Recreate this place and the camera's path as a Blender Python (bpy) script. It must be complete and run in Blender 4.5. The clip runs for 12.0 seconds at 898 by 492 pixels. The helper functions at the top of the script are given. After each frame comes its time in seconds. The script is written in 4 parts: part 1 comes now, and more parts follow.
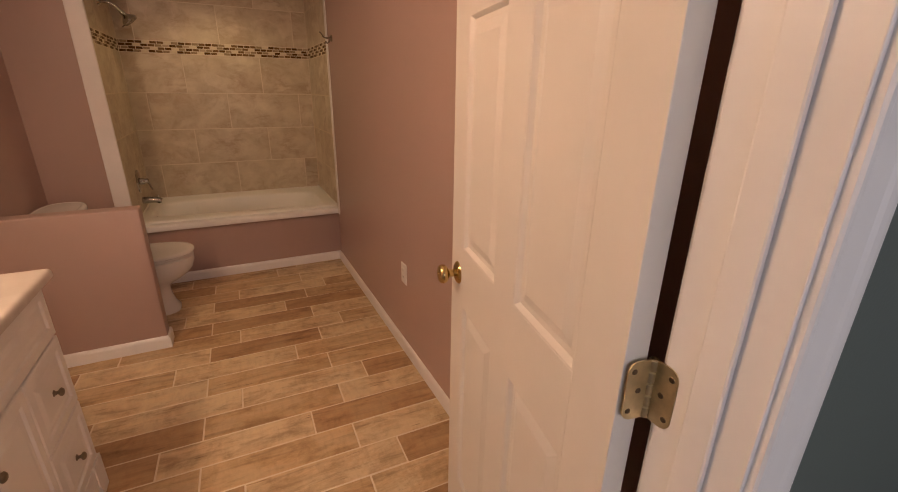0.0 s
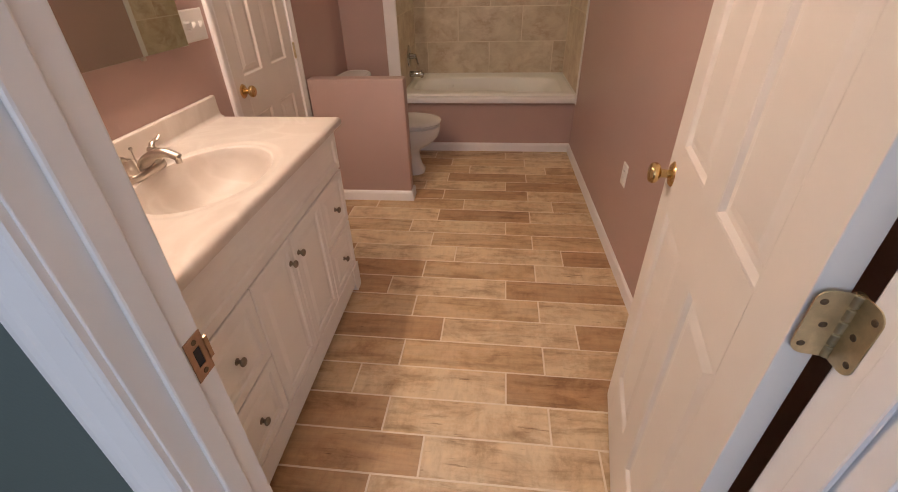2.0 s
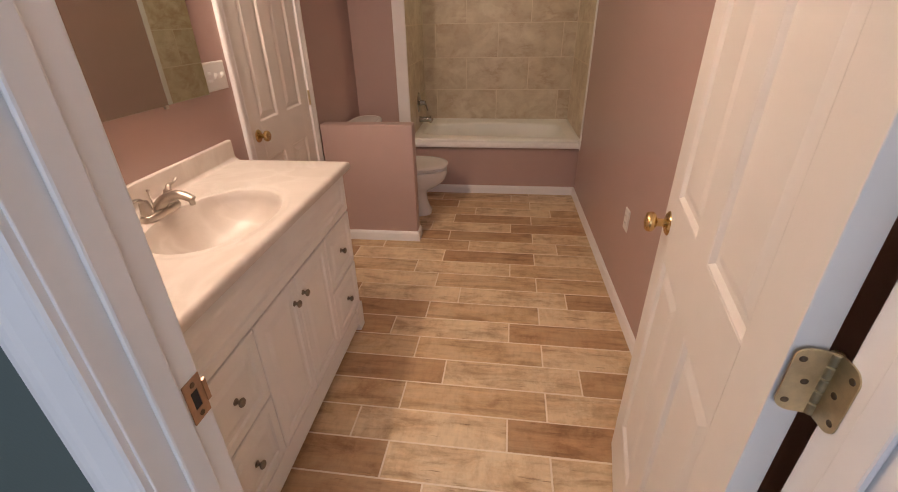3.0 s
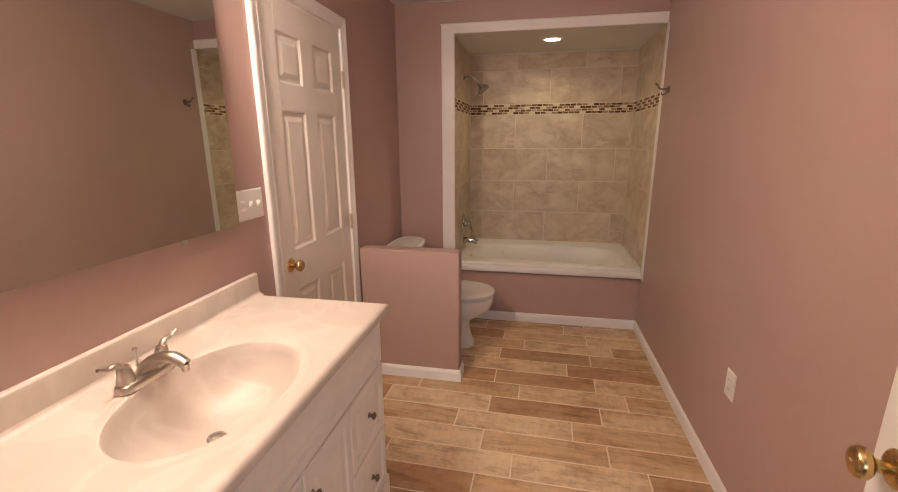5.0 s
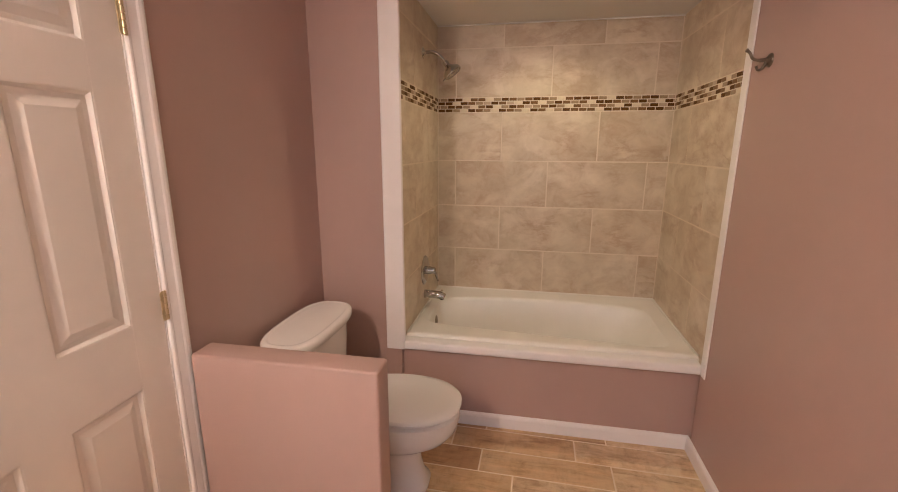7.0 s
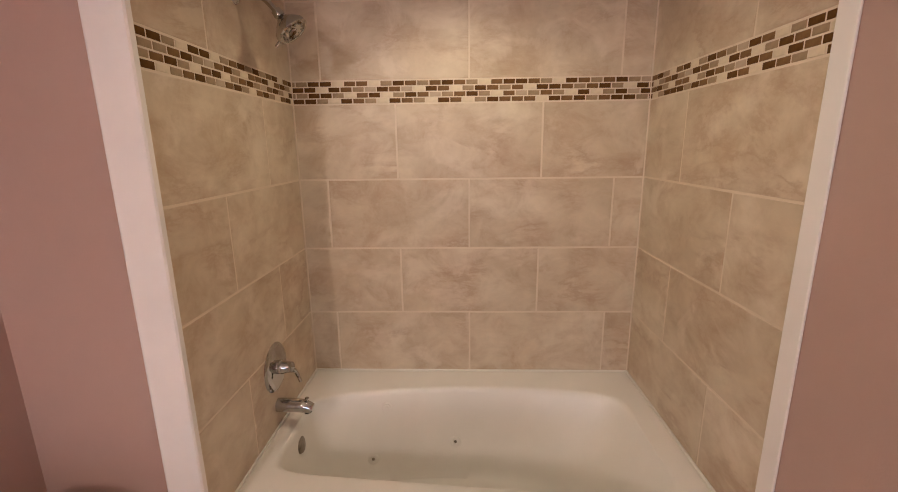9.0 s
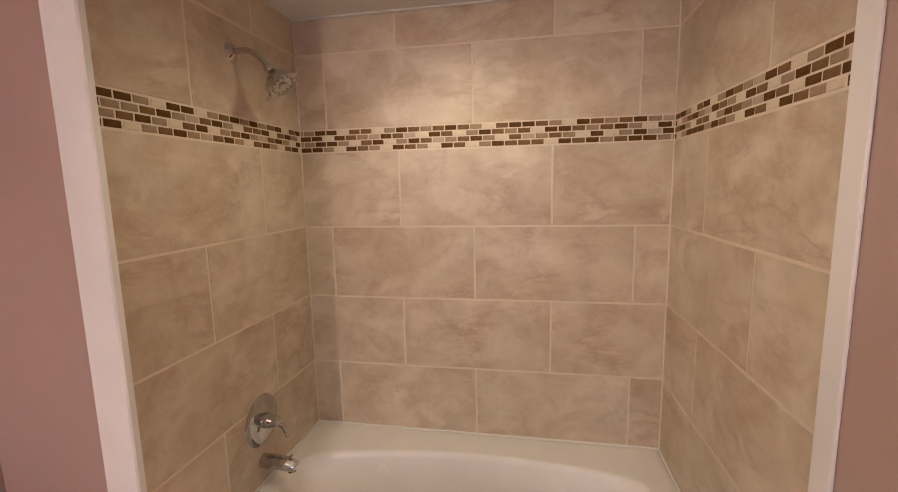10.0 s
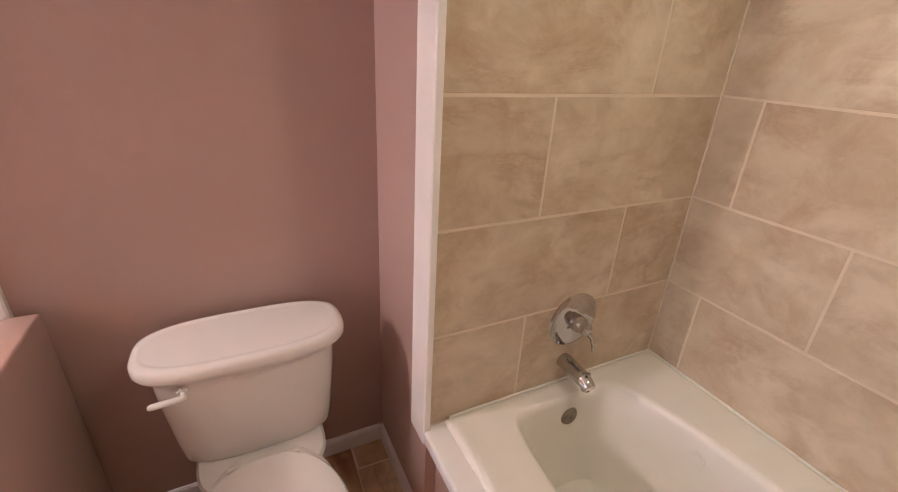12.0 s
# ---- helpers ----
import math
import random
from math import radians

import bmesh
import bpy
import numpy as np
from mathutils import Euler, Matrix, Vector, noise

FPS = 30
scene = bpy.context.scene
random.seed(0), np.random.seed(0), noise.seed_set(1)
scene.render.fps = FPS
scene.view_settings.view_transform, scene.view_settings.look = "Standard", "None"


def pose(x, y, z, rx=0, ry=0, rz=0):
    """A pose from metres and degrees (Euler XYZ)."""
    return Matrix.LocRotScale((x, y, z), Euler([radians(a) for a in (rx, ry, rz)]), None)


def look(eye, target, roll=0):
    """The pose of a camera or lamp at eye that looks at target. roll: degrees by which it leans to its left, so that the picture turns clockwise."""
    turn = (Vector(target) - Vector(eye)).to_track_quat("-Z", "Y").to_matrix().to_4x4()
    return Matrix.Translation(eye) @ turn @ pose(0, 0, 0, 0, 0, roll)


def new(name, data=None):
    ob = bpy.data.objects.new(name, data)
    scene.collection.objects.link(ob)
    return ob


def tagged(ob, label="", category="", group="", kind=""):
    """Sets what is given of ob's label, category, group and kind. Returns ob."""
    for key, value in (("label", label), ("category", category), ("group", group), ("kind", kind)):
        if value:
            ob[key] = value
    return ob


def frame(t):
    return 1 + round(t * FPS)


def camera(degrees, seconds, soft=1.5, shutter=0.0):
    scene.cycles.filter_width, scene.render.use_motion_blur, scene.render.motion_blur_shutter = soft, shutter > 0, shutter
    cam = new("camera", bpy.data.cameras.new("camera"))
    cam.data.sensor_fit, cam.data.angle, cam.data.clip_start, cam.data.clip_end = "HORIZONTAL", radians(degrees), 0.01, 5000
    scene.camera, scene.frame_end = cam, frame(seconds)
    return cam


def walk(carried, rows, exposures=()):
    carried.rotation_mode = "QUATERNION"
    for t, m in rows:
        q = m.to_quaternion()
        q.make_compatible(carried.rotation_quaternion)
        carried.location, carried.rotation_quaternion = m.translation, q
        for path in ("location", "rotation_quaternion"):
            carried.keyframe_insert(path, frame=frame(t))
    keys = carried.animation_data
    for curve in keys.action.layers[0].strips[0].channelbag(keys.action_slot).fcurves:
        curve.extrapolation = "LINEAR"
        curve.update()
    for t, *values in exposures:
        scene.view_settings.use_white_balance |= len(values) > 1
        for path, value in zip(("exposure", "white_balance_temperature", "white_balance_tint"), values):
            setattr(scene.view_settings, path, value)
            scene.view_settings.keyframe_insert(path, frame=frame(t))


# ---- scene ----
cam = camera(92.0, 12.0, soft=1.0)
PATH = [
    (0, (1.666, 2.128, 1.45), (2.508, 3.811, 0.771), 0.9),
    (0.5, (1.741, 2.063, 1.453), (2.019, 3.908, 0.734), 0.8),
    (1, (1.753, 2.042, 1.452), (1.716, 3.839, 0.574), -0.6),
    (1.5, (1.729, 2.044, 1.441), (1.586, 3.772, 0.445), -1.2),
    (2, (1.726, 2.051, 1.426), (1.557, 3.719, 0.336), -1.5),
    (2.5, (1.734, 2.048, 1.431), (1.572, 3.713, 0.335), -1.1),
    (3, (1.748, 2.039, 1.452), (1.537, 3.794, 0.515), -1.1),
    (3.5, (1.751, 2.031, 1.469), (1.488, 3.862, 0.709), -1.5),
    (3.7, (1.751, 2.029, 1.477), (1.473, 3.885, 0.783), -1.5),
    (5.3, (1.59, 2.565, 1.485), (1.2, 4.469, 1.013), -0.1),
    (5.5, (1.589, 2.676, 1.483), (1.198, 4.58, 1.014), 0.0),
    (6, (1.612, 3.038, 1.484), (1.228, 4.948, 1.032), 0.1),
    (6.5, (1.61, 3.373, 1.479), (1.244, 5.299, 1.083), 0.3),
    (8.3, (1.554, 4.615, 1.469), (1.299, 6.49, 0.823), 0.9),
    (8.5, (1.569, 4.692, 1.476), (1.406, 6.596, 0.886), 0.7),
    (9, (1.68, 4.821, 1.521), (1.613, 6.769, 1.075), -0.7),
    (9.5, (1.841, 4.888, 1.539), (1.641, 6.851, 1.212), -0.9),
    (10, (1.921, 4.962, 1.551), (1.559, 6.91, 1.275), -1.2),
    (10.5, (1.895, 5.104, 1.532), (1.387, 7.025, 1.307), -0.4),
    (11, (1.802, 5.207, 1.46), (1.141, 7.041, 1.013), 0.8),
    (11.5, (1.829, 5.35, 1.472), (0.665, 6.816, 0.769), 0.7),
    (12, (1.809, 5.403, 1.472), (0.188, 6.236, 0.647), 3.0),
]
# seconds, stops, kelvin, tint: the clip's camera settles from a warm to a neutral balance and lifts the darker alcove
EXPOSURES = [(0, -0.20, 8500, 20), (0.5, -0.18, 7500, 19), (1.0, 0.05, 6800, 13), (1.5, 0.14, 6550, 10), (3.7, 0.18, 6550, 10),
             (5.3, 0.36, 6550, 10), (6.0, 0.42, 6550, 10), (6.7, 0.74, 6350, 11), (8.3, 0.81, 6050, 13), (9.5, 0.85, 5880, 13), (10.5, 0.84, 5850, 13), (11.0, 0.80, 5750, 13), (11.5, 1.01, 5680, 13), (12.0, 1.20, 5600, 13)]
walk(cam, [(t, look(eye, target, roll)) for t, eye, target, roll in PATH], EXPOSURES)

# ---- world and light ----
world = bpy.data.worlds.new("sky")
scene.world = world
world.use_nodes = True
wn = world.node_tree
sky = wn.nodes.new("ShaderNodeTexSky")
sky.sky_type, sky.sun_disc = "NISHITA", False
sky.sun_elevation, sky.sun_rotation = radians(35), radians(160)
wn.links.new(sky.outputs[0], wn.nodes["Background"].inputs[0])
wn.nodes["Background"].inputs[1].default_value = 0.1


def lamp(name, kind, energy, colour, m, size=0.1, size_y=None, spot=None):
    d = bpy.data.lights.new(name, kind)
    d.energy, d.color = energy, colour
    if kind == "AREA":
        d.size = size
        if size_y:
            d.shape, d.size_y = "RECTANGLE", size_y
        else:
            d.shape = "DISK"
    else:
        d.shadow_soft_size = size
    if spot:
        d.spot_size, d.spot_blend = radians(spot), 0.6
    ob = new(name, d)
    ob.matrix_world = m
    return ob


WARM = (1.0, 0.79, 0.65)
lamp("alcove_can_light", "SPOT", 9.4, (1.0, 0.85, 0.545), pose(1.692, 6.15, 2.207), 0.06, spot=154)
lamp("hall_window_light", "AREA", 18.3, (0.64, 0.73, 1.0), pose(1.75, 0.52, 1.45, 90, 0, 0), 2.7, 1.2)


# ---- materials ----
def material(name, rough=0.5, metal=0.0):
    m = bpy.data.materials.new(name)
    m.use_nodes = True
    b = m.node_tree.nodes["Principled BSDF"]
    b.inputs["Roughness"].default_value = rough
    b.inputs["Metallic"].default_value = metal
    return m, m.node_tree, b


def node(t, kind, **sets):
    n = t.nodes.new(kind)
    for k, v in sets.items():
        n.inputs[k.replace("_", " ")].default_value = v
    return n


def place(t, scale=(1, 1, 1), shift=None):
    """Object coordinates in metres, scaled; shift is an optional vector socket."""
    c = t.nodes.new("ShaderNodeTexCoord")
    mp = t.nodes.new("ShaderNodeMapping")
    mp.inputs["Scale"].default_value = scale
    t.links.new(c.outputs["Object"], mp.inputs[0])
    if shift is not None:
        t.links.new(shift, mp.inputs["Location"])
    return mp.outputs[0]


def ramp(t, fac, stops):
    r = t.nodes.new("ShaderNodeValToRGB")
    e = r.color_ramp.elements
    while len(e) < len(stops):
        e.new(0.5)
    for el, (p, c) in zip(e, stops):
        el.position, el.color = p, (*c, 1)
    t.links.new(fac, r.inputs[0])
    return r.outputs[0]


def mixc(t, fac, a, b, how="MIX"):
    n = t.nodes.new("ShaderNodeMix")
    n.data_type, n.blend_type = "RGBA", how
    for s, v in ((n.inputs[0], fac), (n.inputs[6], a), (n.inputs[7], b)):
        if hasattr(v, "is_output"):
            t.links.new(v, s)
        else:
            s.default_value = v if isinstance(v, float) else (*v, 1)
    return n.outputs[2]


def bump(t, b, height, strength, distance):
    n = node(t, "ShaderNodeBump", Strength=strength, Distance=distance)
    t.links.new(height, n.inputs["Height"])
    t.links.new(n.outputs[0], b.inputs["Normal"])


def noisy(name, colour, rough, dark=0.9, scale=3.0, grain=250.0, relief=0.1, depth=0.001, metal=0.0, rough_var=0.08, spec=0.5):
    """A surface with faint large-scale stains and a fine relief."""
    m, t, b = material(name, rough, metal)
    b.inputs["Specular IOR Level"].default_value = spec
    v = place(t)
    big = node(t, "ShaderNodeTexNoise", Scale=scale, Detail=5.0, Roughness=0.6)
    fine = node(t, "ShaderNodeTexNoise", Scale=grain, Detail=3.0)
    for n in (big, fine):
        t.links.new(v, n.inputs["Vector"])
    t.links.new(ramp(t, big.outputs[0], [(0.3, tuple(c * dark for c in colour)), (0.7, colour)]), b.inputs["Base Color"])
    r = t.nodes.new("ShaderNodeMapRange")
    r.inputs["To Min"].default_value, r.inputs["To Max"].default_value = rough - rough_var, rough + rough_var
    t.links.new(big.outputs[0], r.inputs[0])
    t.links.new(r.outputs[0], b.inputs["Roughness"])
    if relief:
        bump(t, b, fine.outputs[0], relief, depth)
    return m


MAUVE = noisy("mauve_wall_paint", (0.463, 0.321, 0.279), 0.40, 0.95, 1.6, 190, 0.25, 0.0012)
TEAL = noisy("grey_green_wall_paint", (0.115, 0.145, 0.135), 0.5, 0.94, 1.6, 190, 0.25, 0.0012)
WHITE = noisy("white_trim_paint", (0.86, 0.84, 0.82), 0.33, 0.95, 6, 120, 0.12, 0.0008)
DOORW = noisy("white_door_paint", (0.79, 0.75, 0.69), 0.36, 0.95, 4, 160, 0.2, 0.0008)
CABINET = noisy("white_cabinet_paint", (0.85, 0.83, 0.79), 0.35, 0.95, 5, 140, 0.08, 0.0006)
CEILING = noisy("white_ceiling_paint", (0.78, 0.76, 0.73), 0.7, 0.95, 2, 220, 0.4, 0.002)
PORCELAIN = noisy("white_porcelain", (0.82, 0.80, 0.77), 0.10, 0.97, 3, 60, 0.0, rough_var=0.02)
ACRYLIC = noisy("tub_acrylic", (0.83, 0.81, 0.75), 0.34, 0.95, 4, 60, 0.02, 0.0004, rough_var=0.03)
PLASTIC = noisy("white_plastic", (0.80, 0.78, 0.74), 0.35, 0.97, 20, 200, 0.05, 0.0004)
BRASS = noisy("polished_brass", (0.66, 0.47, 0.21), 0.22, 0.85, 30, 300, 0.03, 0.0004, 1.0)
PEWTER = noisy("antique_brass_plate", (0.78, 0.665, 0.43), 0.40, 0.7, 40, 300, 0.1, 0.0005, 1.0)
NICKEL = noisy("brushed_nickel", (0.56, 0.505, 0.44), 0.34, 0.85, 40, 300, 0.05, 0.0004, 1.0)
BRONZE = noisy("aged_nickel_knob", (0.33, 0.28, 0.22), 0.30, 0.6, 60, 300, 0.05, 0.0004, 1.0)
CHROME = noisy("chrome", (0.50, 0.48, 0.455), 0.06, 0.97, 10, 100, 0.0, metal=1.0, rough_var=0.02)
COPPER = noisy("worn_copper_plate", (0.50, 0.33, 0.23), 0.36, 0.7, 40, 300, 0.08, 0.0005, 1.0)
SCREW = noisy("dark_screw_metal", (0.20, 0.15, 0.10), 0.4, 0.7, 60, 300, 0.05, 0.0004, 1.0)
# near-black colour painted in for the shade inside small holes
HOLE_SHADE = noisy("hole_shade_black", (0.02, 0.018, 0.016), 0.7, 0.8, 10, 100, 0.0)
GROUT = noisy("beige_grout", (0.88, 0.755, 0.595), 0.85, 0.9, 8, 400, 0.4, 0.001)
WALL_GROUT = noisy("wall_grout", (0.735, 0.635, 0.505), 0.8, 0.92, 8, 400, 0.4, 0.001)
HALLFLOOR = noisy("hall_carpet", (0.32, 0.27, 0.22), 0.95, 0.8, 40, 500, 0.8, 0.004)


def mirror_material():
    m, t, b = material("mirror_glass", 0.015, 1.0)
    b.inputs["Base Color"].default_value = (0.75, 0.77, 0.72, 1)
    return m


MIRROR = mirror_material()


def glow(name, colour, strength):
    m, t, b = material(name, 0.4)
    b.inputs["Base Color"].default_value = (0.9, 0.88, 0.85, 1)
    b.inputs["Emission Color"].default_value = (*colour, 1)
    b.inputs["Emission Strength"].default_value = strength
    return m


def per_piece(t, size=40.0):
    """A vector that differs from piece to piece."""
    info = t.nodes.new("ShaderNodeObjectInfo")
    c = t.nodes.new("ShaderNodeCombineXYZ")
    for i, k in enumerate((1.0, 1.7, 0.6)):
        mul = t.nodes.new("ShaderNodeMath")
        mul.operation = "MULTIPLY"
        mul.inputs[1].default_value = size * k
        t.links.new(info.outputs["Random"], mul.inputs[0])
        t.links.new(mul.outputs[0], c.inputs[i])
    return c.outputs[0], info.outputs["Random"]


def plank_material(name, tones, wear):
    """Wood-look porcelain: soft grain, chalky worn patches, cross scrapes, short dark checks, tone from plank to plank."""
    m, t, b = material(name, 0.42)
    shift, rnd = per_piece(t)
    grain = node(t, "ShaderNodeTexNoise", Scale=1.5, Detail=8.0, Roughness=0.62, Distortion=1.1)
    t.links.new(place(t, (1.4, 13, 2), shift), grain.inputs["Vector"])
    patch = node(t, "ShaderNodeTexNoise", Scale=6.0, Detail=10.0, Roughness=0.70, Distortion=0.4)
    t.links.new(place(t, (0.8, 1.3, 1), shift), patch.inputs["Vector"])
    check = node(t, "ShaderNodeTexNoise", Scale=6.5, Detail=4.0, Roughness=0.6)
    t.links.new(place(t, (1.0, 9.0, 1), shift), check.inputs["Vector"])
    scrape = node(t, "ShaderNodeTexNoise", Scale=1.0, Detail=6.0, Roughness=0.72)
    t.links.new(place(t, (34, 11, 1), shift), scrape.inputs["Vector"])
    tone = ramp(t, rnd, [(0.0, tones[0]), (1.0, tones[1])])
    lines = ramp(t, grain.outputs[0], [(0.28, (0.52, 0.44, 0.38)), (0.46, (0.92, 0.90, 0.88)), (0.70, (1.16, 1.15, 1.13))])
    c = mixc(t, 0.9, tone, lines, "MULTIPLY")
    worn = ramp(t, patch.outputs[0], [(0.47, (0, 0, 0)), (0.57, (0.85, 0.85, 0.85))])
    c = mixc(t, mixc(t, 1.0, worn, (wear, wear, wear), "MULTIPLY"), c, (0.80, 0.655, 0.435))
    c = mixc(t, 0.75, c, ramp(t, patch.outputs[0], [(0.33, (0.56, 0.46, 0.38)), (0.46, (1, 1, 1))]), "MULTIPLY")
    c = mixc(t, 0.36, c, ramp(t, scrape.outputs[0], [(0.34, (0.70, 0.64, 0.58)), (0.48, (1, 1, 1)), (0.66, (1.18, 1.17, 1.15))]), "MULTIPLY")
    c = mixc(t, 0.80, c, ramp(t, check.outputs[0], [(0.27, (0.34, 0.25, 0.19)), (0.345, (1, 1, 1))]), "MULTIPLY")
    t.links.new(c, b.inputs["Base Color"])
    r = t.nodes.new("ShaderNodeMapRange")
    r.inputs["To Min"].default_value, r.inputs["To Max"].default_value = 0.34, 0.52
    t.links.new(patch.outputs[0], r.inputs[0])
    t.links.new(r.outputs[0], b.inputs["Roughness"])
    bump(t, b, grain.outputs[0], 0.25, 0.0015)
    return m


def stone_tile_material():
    """Beige marbled ceramic wall tile: clouds, wandering rust veins, pale swirls and pinkish stains."""
    m, t, b = material("beige_stone_tile", 0.30)
    shift, rnd = per_piece(t)
    cloud = node(t, "ShaderNodeTexNoise", Scale=3.0, Detail=6.0, Roughness=0.60, Distortion=0.5)
    t.links.new(place(t, (1, 1, 1.3), shift), cloud.inputs["Vector"])
    vein = node(t, "ShaderNodeTexNoise", Scale=2.6, Detail=9.0, Roughness=0.66, Distortion=0.35)
    t.links.new(place(t, (0.8, 0.8, 2.0), shift), vein.inputs["Vector"])
    swirl = node(t, "ShaderNodeTexNoise", Scale=5.0, Detail=7.0, Roughness=0.62, Distortion=0.6)
    blotch = node(t, "ShaderNodeTexNoise", Scale=7.0, Detail=8.0, Roughness=0.66, Distortion=0.5)
    mask = node(t, "ShaderNodeTexNoise", Scale=3.6, Detail=3.0)
    v = place(t, (1, 1, 1.2), shift)
    for n in (swirl, blotch, mask):
        t.links.new(v, n.inputs["Vector"])
    c = ramp(t, cloud.outputs[0], [(0.28, (0.485, 0.390, 0.275)), (0.46, (0.570, 0.476, 0.350)), (0.58, (0.620, 0.528, 0.398)), (0.76, (0.700, 0.612, 0.478))])
    c = mixc(t, 0.9, c, ramp(t, blotch.outputs[0], [(0.28, (1.10, 1.10, 1.08)), (0.48, (1, 1, 1)), (0.70, (0.80, 0.705, 0.63))]), "MULTIPLY")
    where = ramp(t, mask.outputs[0], [(0.46, (0.05, 0.05, 0.05)), (0.62, (1, 1, 1))])
    rust = ramp(t, vein.outputs[0], [(0.43, (0, 0, 0)), (0.490, (0.66, 0.66, 0.66)), (0.520, (0.34, 0.34, 0.34)), (0.60, (0, 0, 0))])
    c = mixc(t, mixc(t, 1.0, rust, where, "MULTIPLY"), c, (0.400, 0.275, 0.180))
    pale = ramp(t, swirl.outputs[0], [(0.54, (0, 0, 0)), (0.66, (0.42, 0.42, 0.42))])
    c = mixc(t, pale, c, (0.775, 0.685, 0.560))
    t.links.new(c, b.inputs["Base Color"])
    r = t.nodes.new("ShaderNodeMapRange")
    r.inputs["To Min"].default_value, r.inputs["To Max"].default_value = 0.30, 0.40
    t.links.new(cloud.outputs[0], r.inputs[0])
    t.links.new(r.outputs[0], b.inputs["Roughness"])
    bump(t, b, cloud.outputs[0], 0.10, 0.002)
    return m


def marble_material():
    """Cast cream marble: pale body with a few soft, wandering veins under a gloss coat."""
    m, t, b = material("cultured_marble", 0.36)
    v = place(t)
    swirl = node(t, "ShaderNodeTexNoise", Scale=3.2, Detail=5.0, Roughness=0.5, Distortion=1.0)
    haze = node(t, "ShaderNodeTexNoise", Scale=7.0, Detail=4.0, Roughness=0.5)
    for n in (swirl, haze):
        t.links.new(v, n.inputs["Vector"])
    body = ramp(t, haze.outputs[0], [(0.35, (0.620, 0.553, 0.487)), (0.65, (0.650, 0.585, 0.520))])
    veins = ramp(t, swirl.outputs[0], [(0.44, (0, 0, 0)), (0.51, (0.34, 0.34, 0.34)), (0.58, (0, 0, 0))])
    t.links.new(mixc(t, veins, body, (0.80, 0.75, 0.69)), b.inputs["Base Color"])
    b.inputs["Coat Weight"].default_value = 0.06
    b.inputs["Coat Roughness"].default_value = 0.15
    return m


MARBLE = marble_material()
PLANKS = {"D": plank_material("dark_wood_look_tile", ((0.455, 0.275, 0.140), (0.50, 0.315, 0.165)), 0.12),
          "B": plank_material("brown_wood_look_tile", ((0.56, 0.375, 0.205), (0.61, 0.425, 0.240)), 0.28),
          "L": plank_material("pale_wood_look_tile", ((0.615, 0.445, 0.265), (0.68, 0.515, 0.325)), 0.75)}
STONE = stone_tile_material()
GLASS_DARK = noisy("dark_brown_glass_mosaic", (0.140, 0.066, 0.020), 0.45, 0.6, 60, 100, 0.0, rough_var=0.03, spec=0.03)
GLASS_MID = noisy("brown_glass_mosaic", (0.225, 0.125, 0.050), 0.40, 0.7, 60, 100, 0.0, rough_var=0.03, spec=0.08)
GLASS_TAUPE = noisy("taupe_glass_mosaic", (0.37, 0.265, 0.160), 0.38, 0.75, 60, 100, 0.0, rough_var=0.03, spec=0.2)
STONE_CREAM = noisy("cream_stone_mosaic", (0.72, 0.62, 0.46), 0.36, 0.85, 60, 300, 0.2, 0.0005)
STONE_TAN = noisy("tan_stone_mosaic", (0.47, 0.36, 0.25), 0.35, 0.85, 60, 300, 0.2, 0.0005)


# ---- mesh helpers ----
def mesh_of(bm, name, mat, smooth=False):
    bmesh.ops.recalc_face_normals(bm, faces=bm.faces)
    me = bpy.data.meshes.new(name)
    bm.to_mesh(me)
    bm.free()
    me.materials.append(mat)
    if smooth:
        me.shade_smooth()
        me.set_sharp_from_angle(angle=radians(38))
    return me


def part(name, bm, mat, parent=None, label="", smooth=False):
    ob = new(name, mesh_of(bm, name, mat, smooth))
    if parent:
        ob.parent = parent
    return tagged(ob, label)


def thing(name, label, category, group="", at=(0, 0, 0)):
    ob = new(name)
    ob.location = at
    ob.empty_display_size = 0.1
    return tagged(ob, label, category, group)


def structure(name, bm, mat, label, category, smooth=False):
    return tagged(part(name, bm, mat, None, "", smooth), label, category, "", "structure")


def add(bm, other):
    me = bpy.data.meshes.new("tmp")
    other.to_mesh(me)
    other.free()
    bm.from_mesh(me)
    bpy.data.meshes.remove(me)
    return bm


def box(x0, x1, y0, y1, z0, z1, bevel=0.0, seg=2, into=None):
    bm = bmesh.new()
    bmesh.ops.create_cube(bm, size=1, matrix=Matrix.Translation(((x0 + x1) / 2, (y0 + y1) / 2, (z0 + z1) / 2)) @ Matrix.Diagonal((x1 - x0, y1 - y0, z1 - z0, 1)))
    if bevel:
        bmesh.ops.bevel(bm, geom=bm.edges[:], offset=bevel, segments=seg, profile=0.5, affect="EDGES")
    return add(into, bm) if into else bm


def boxes(*dims, bevel=0.0):
    bm = bmesh.new()
    for d in dims:
        box(*d, bevel=bevel, into=bm)
    return bm


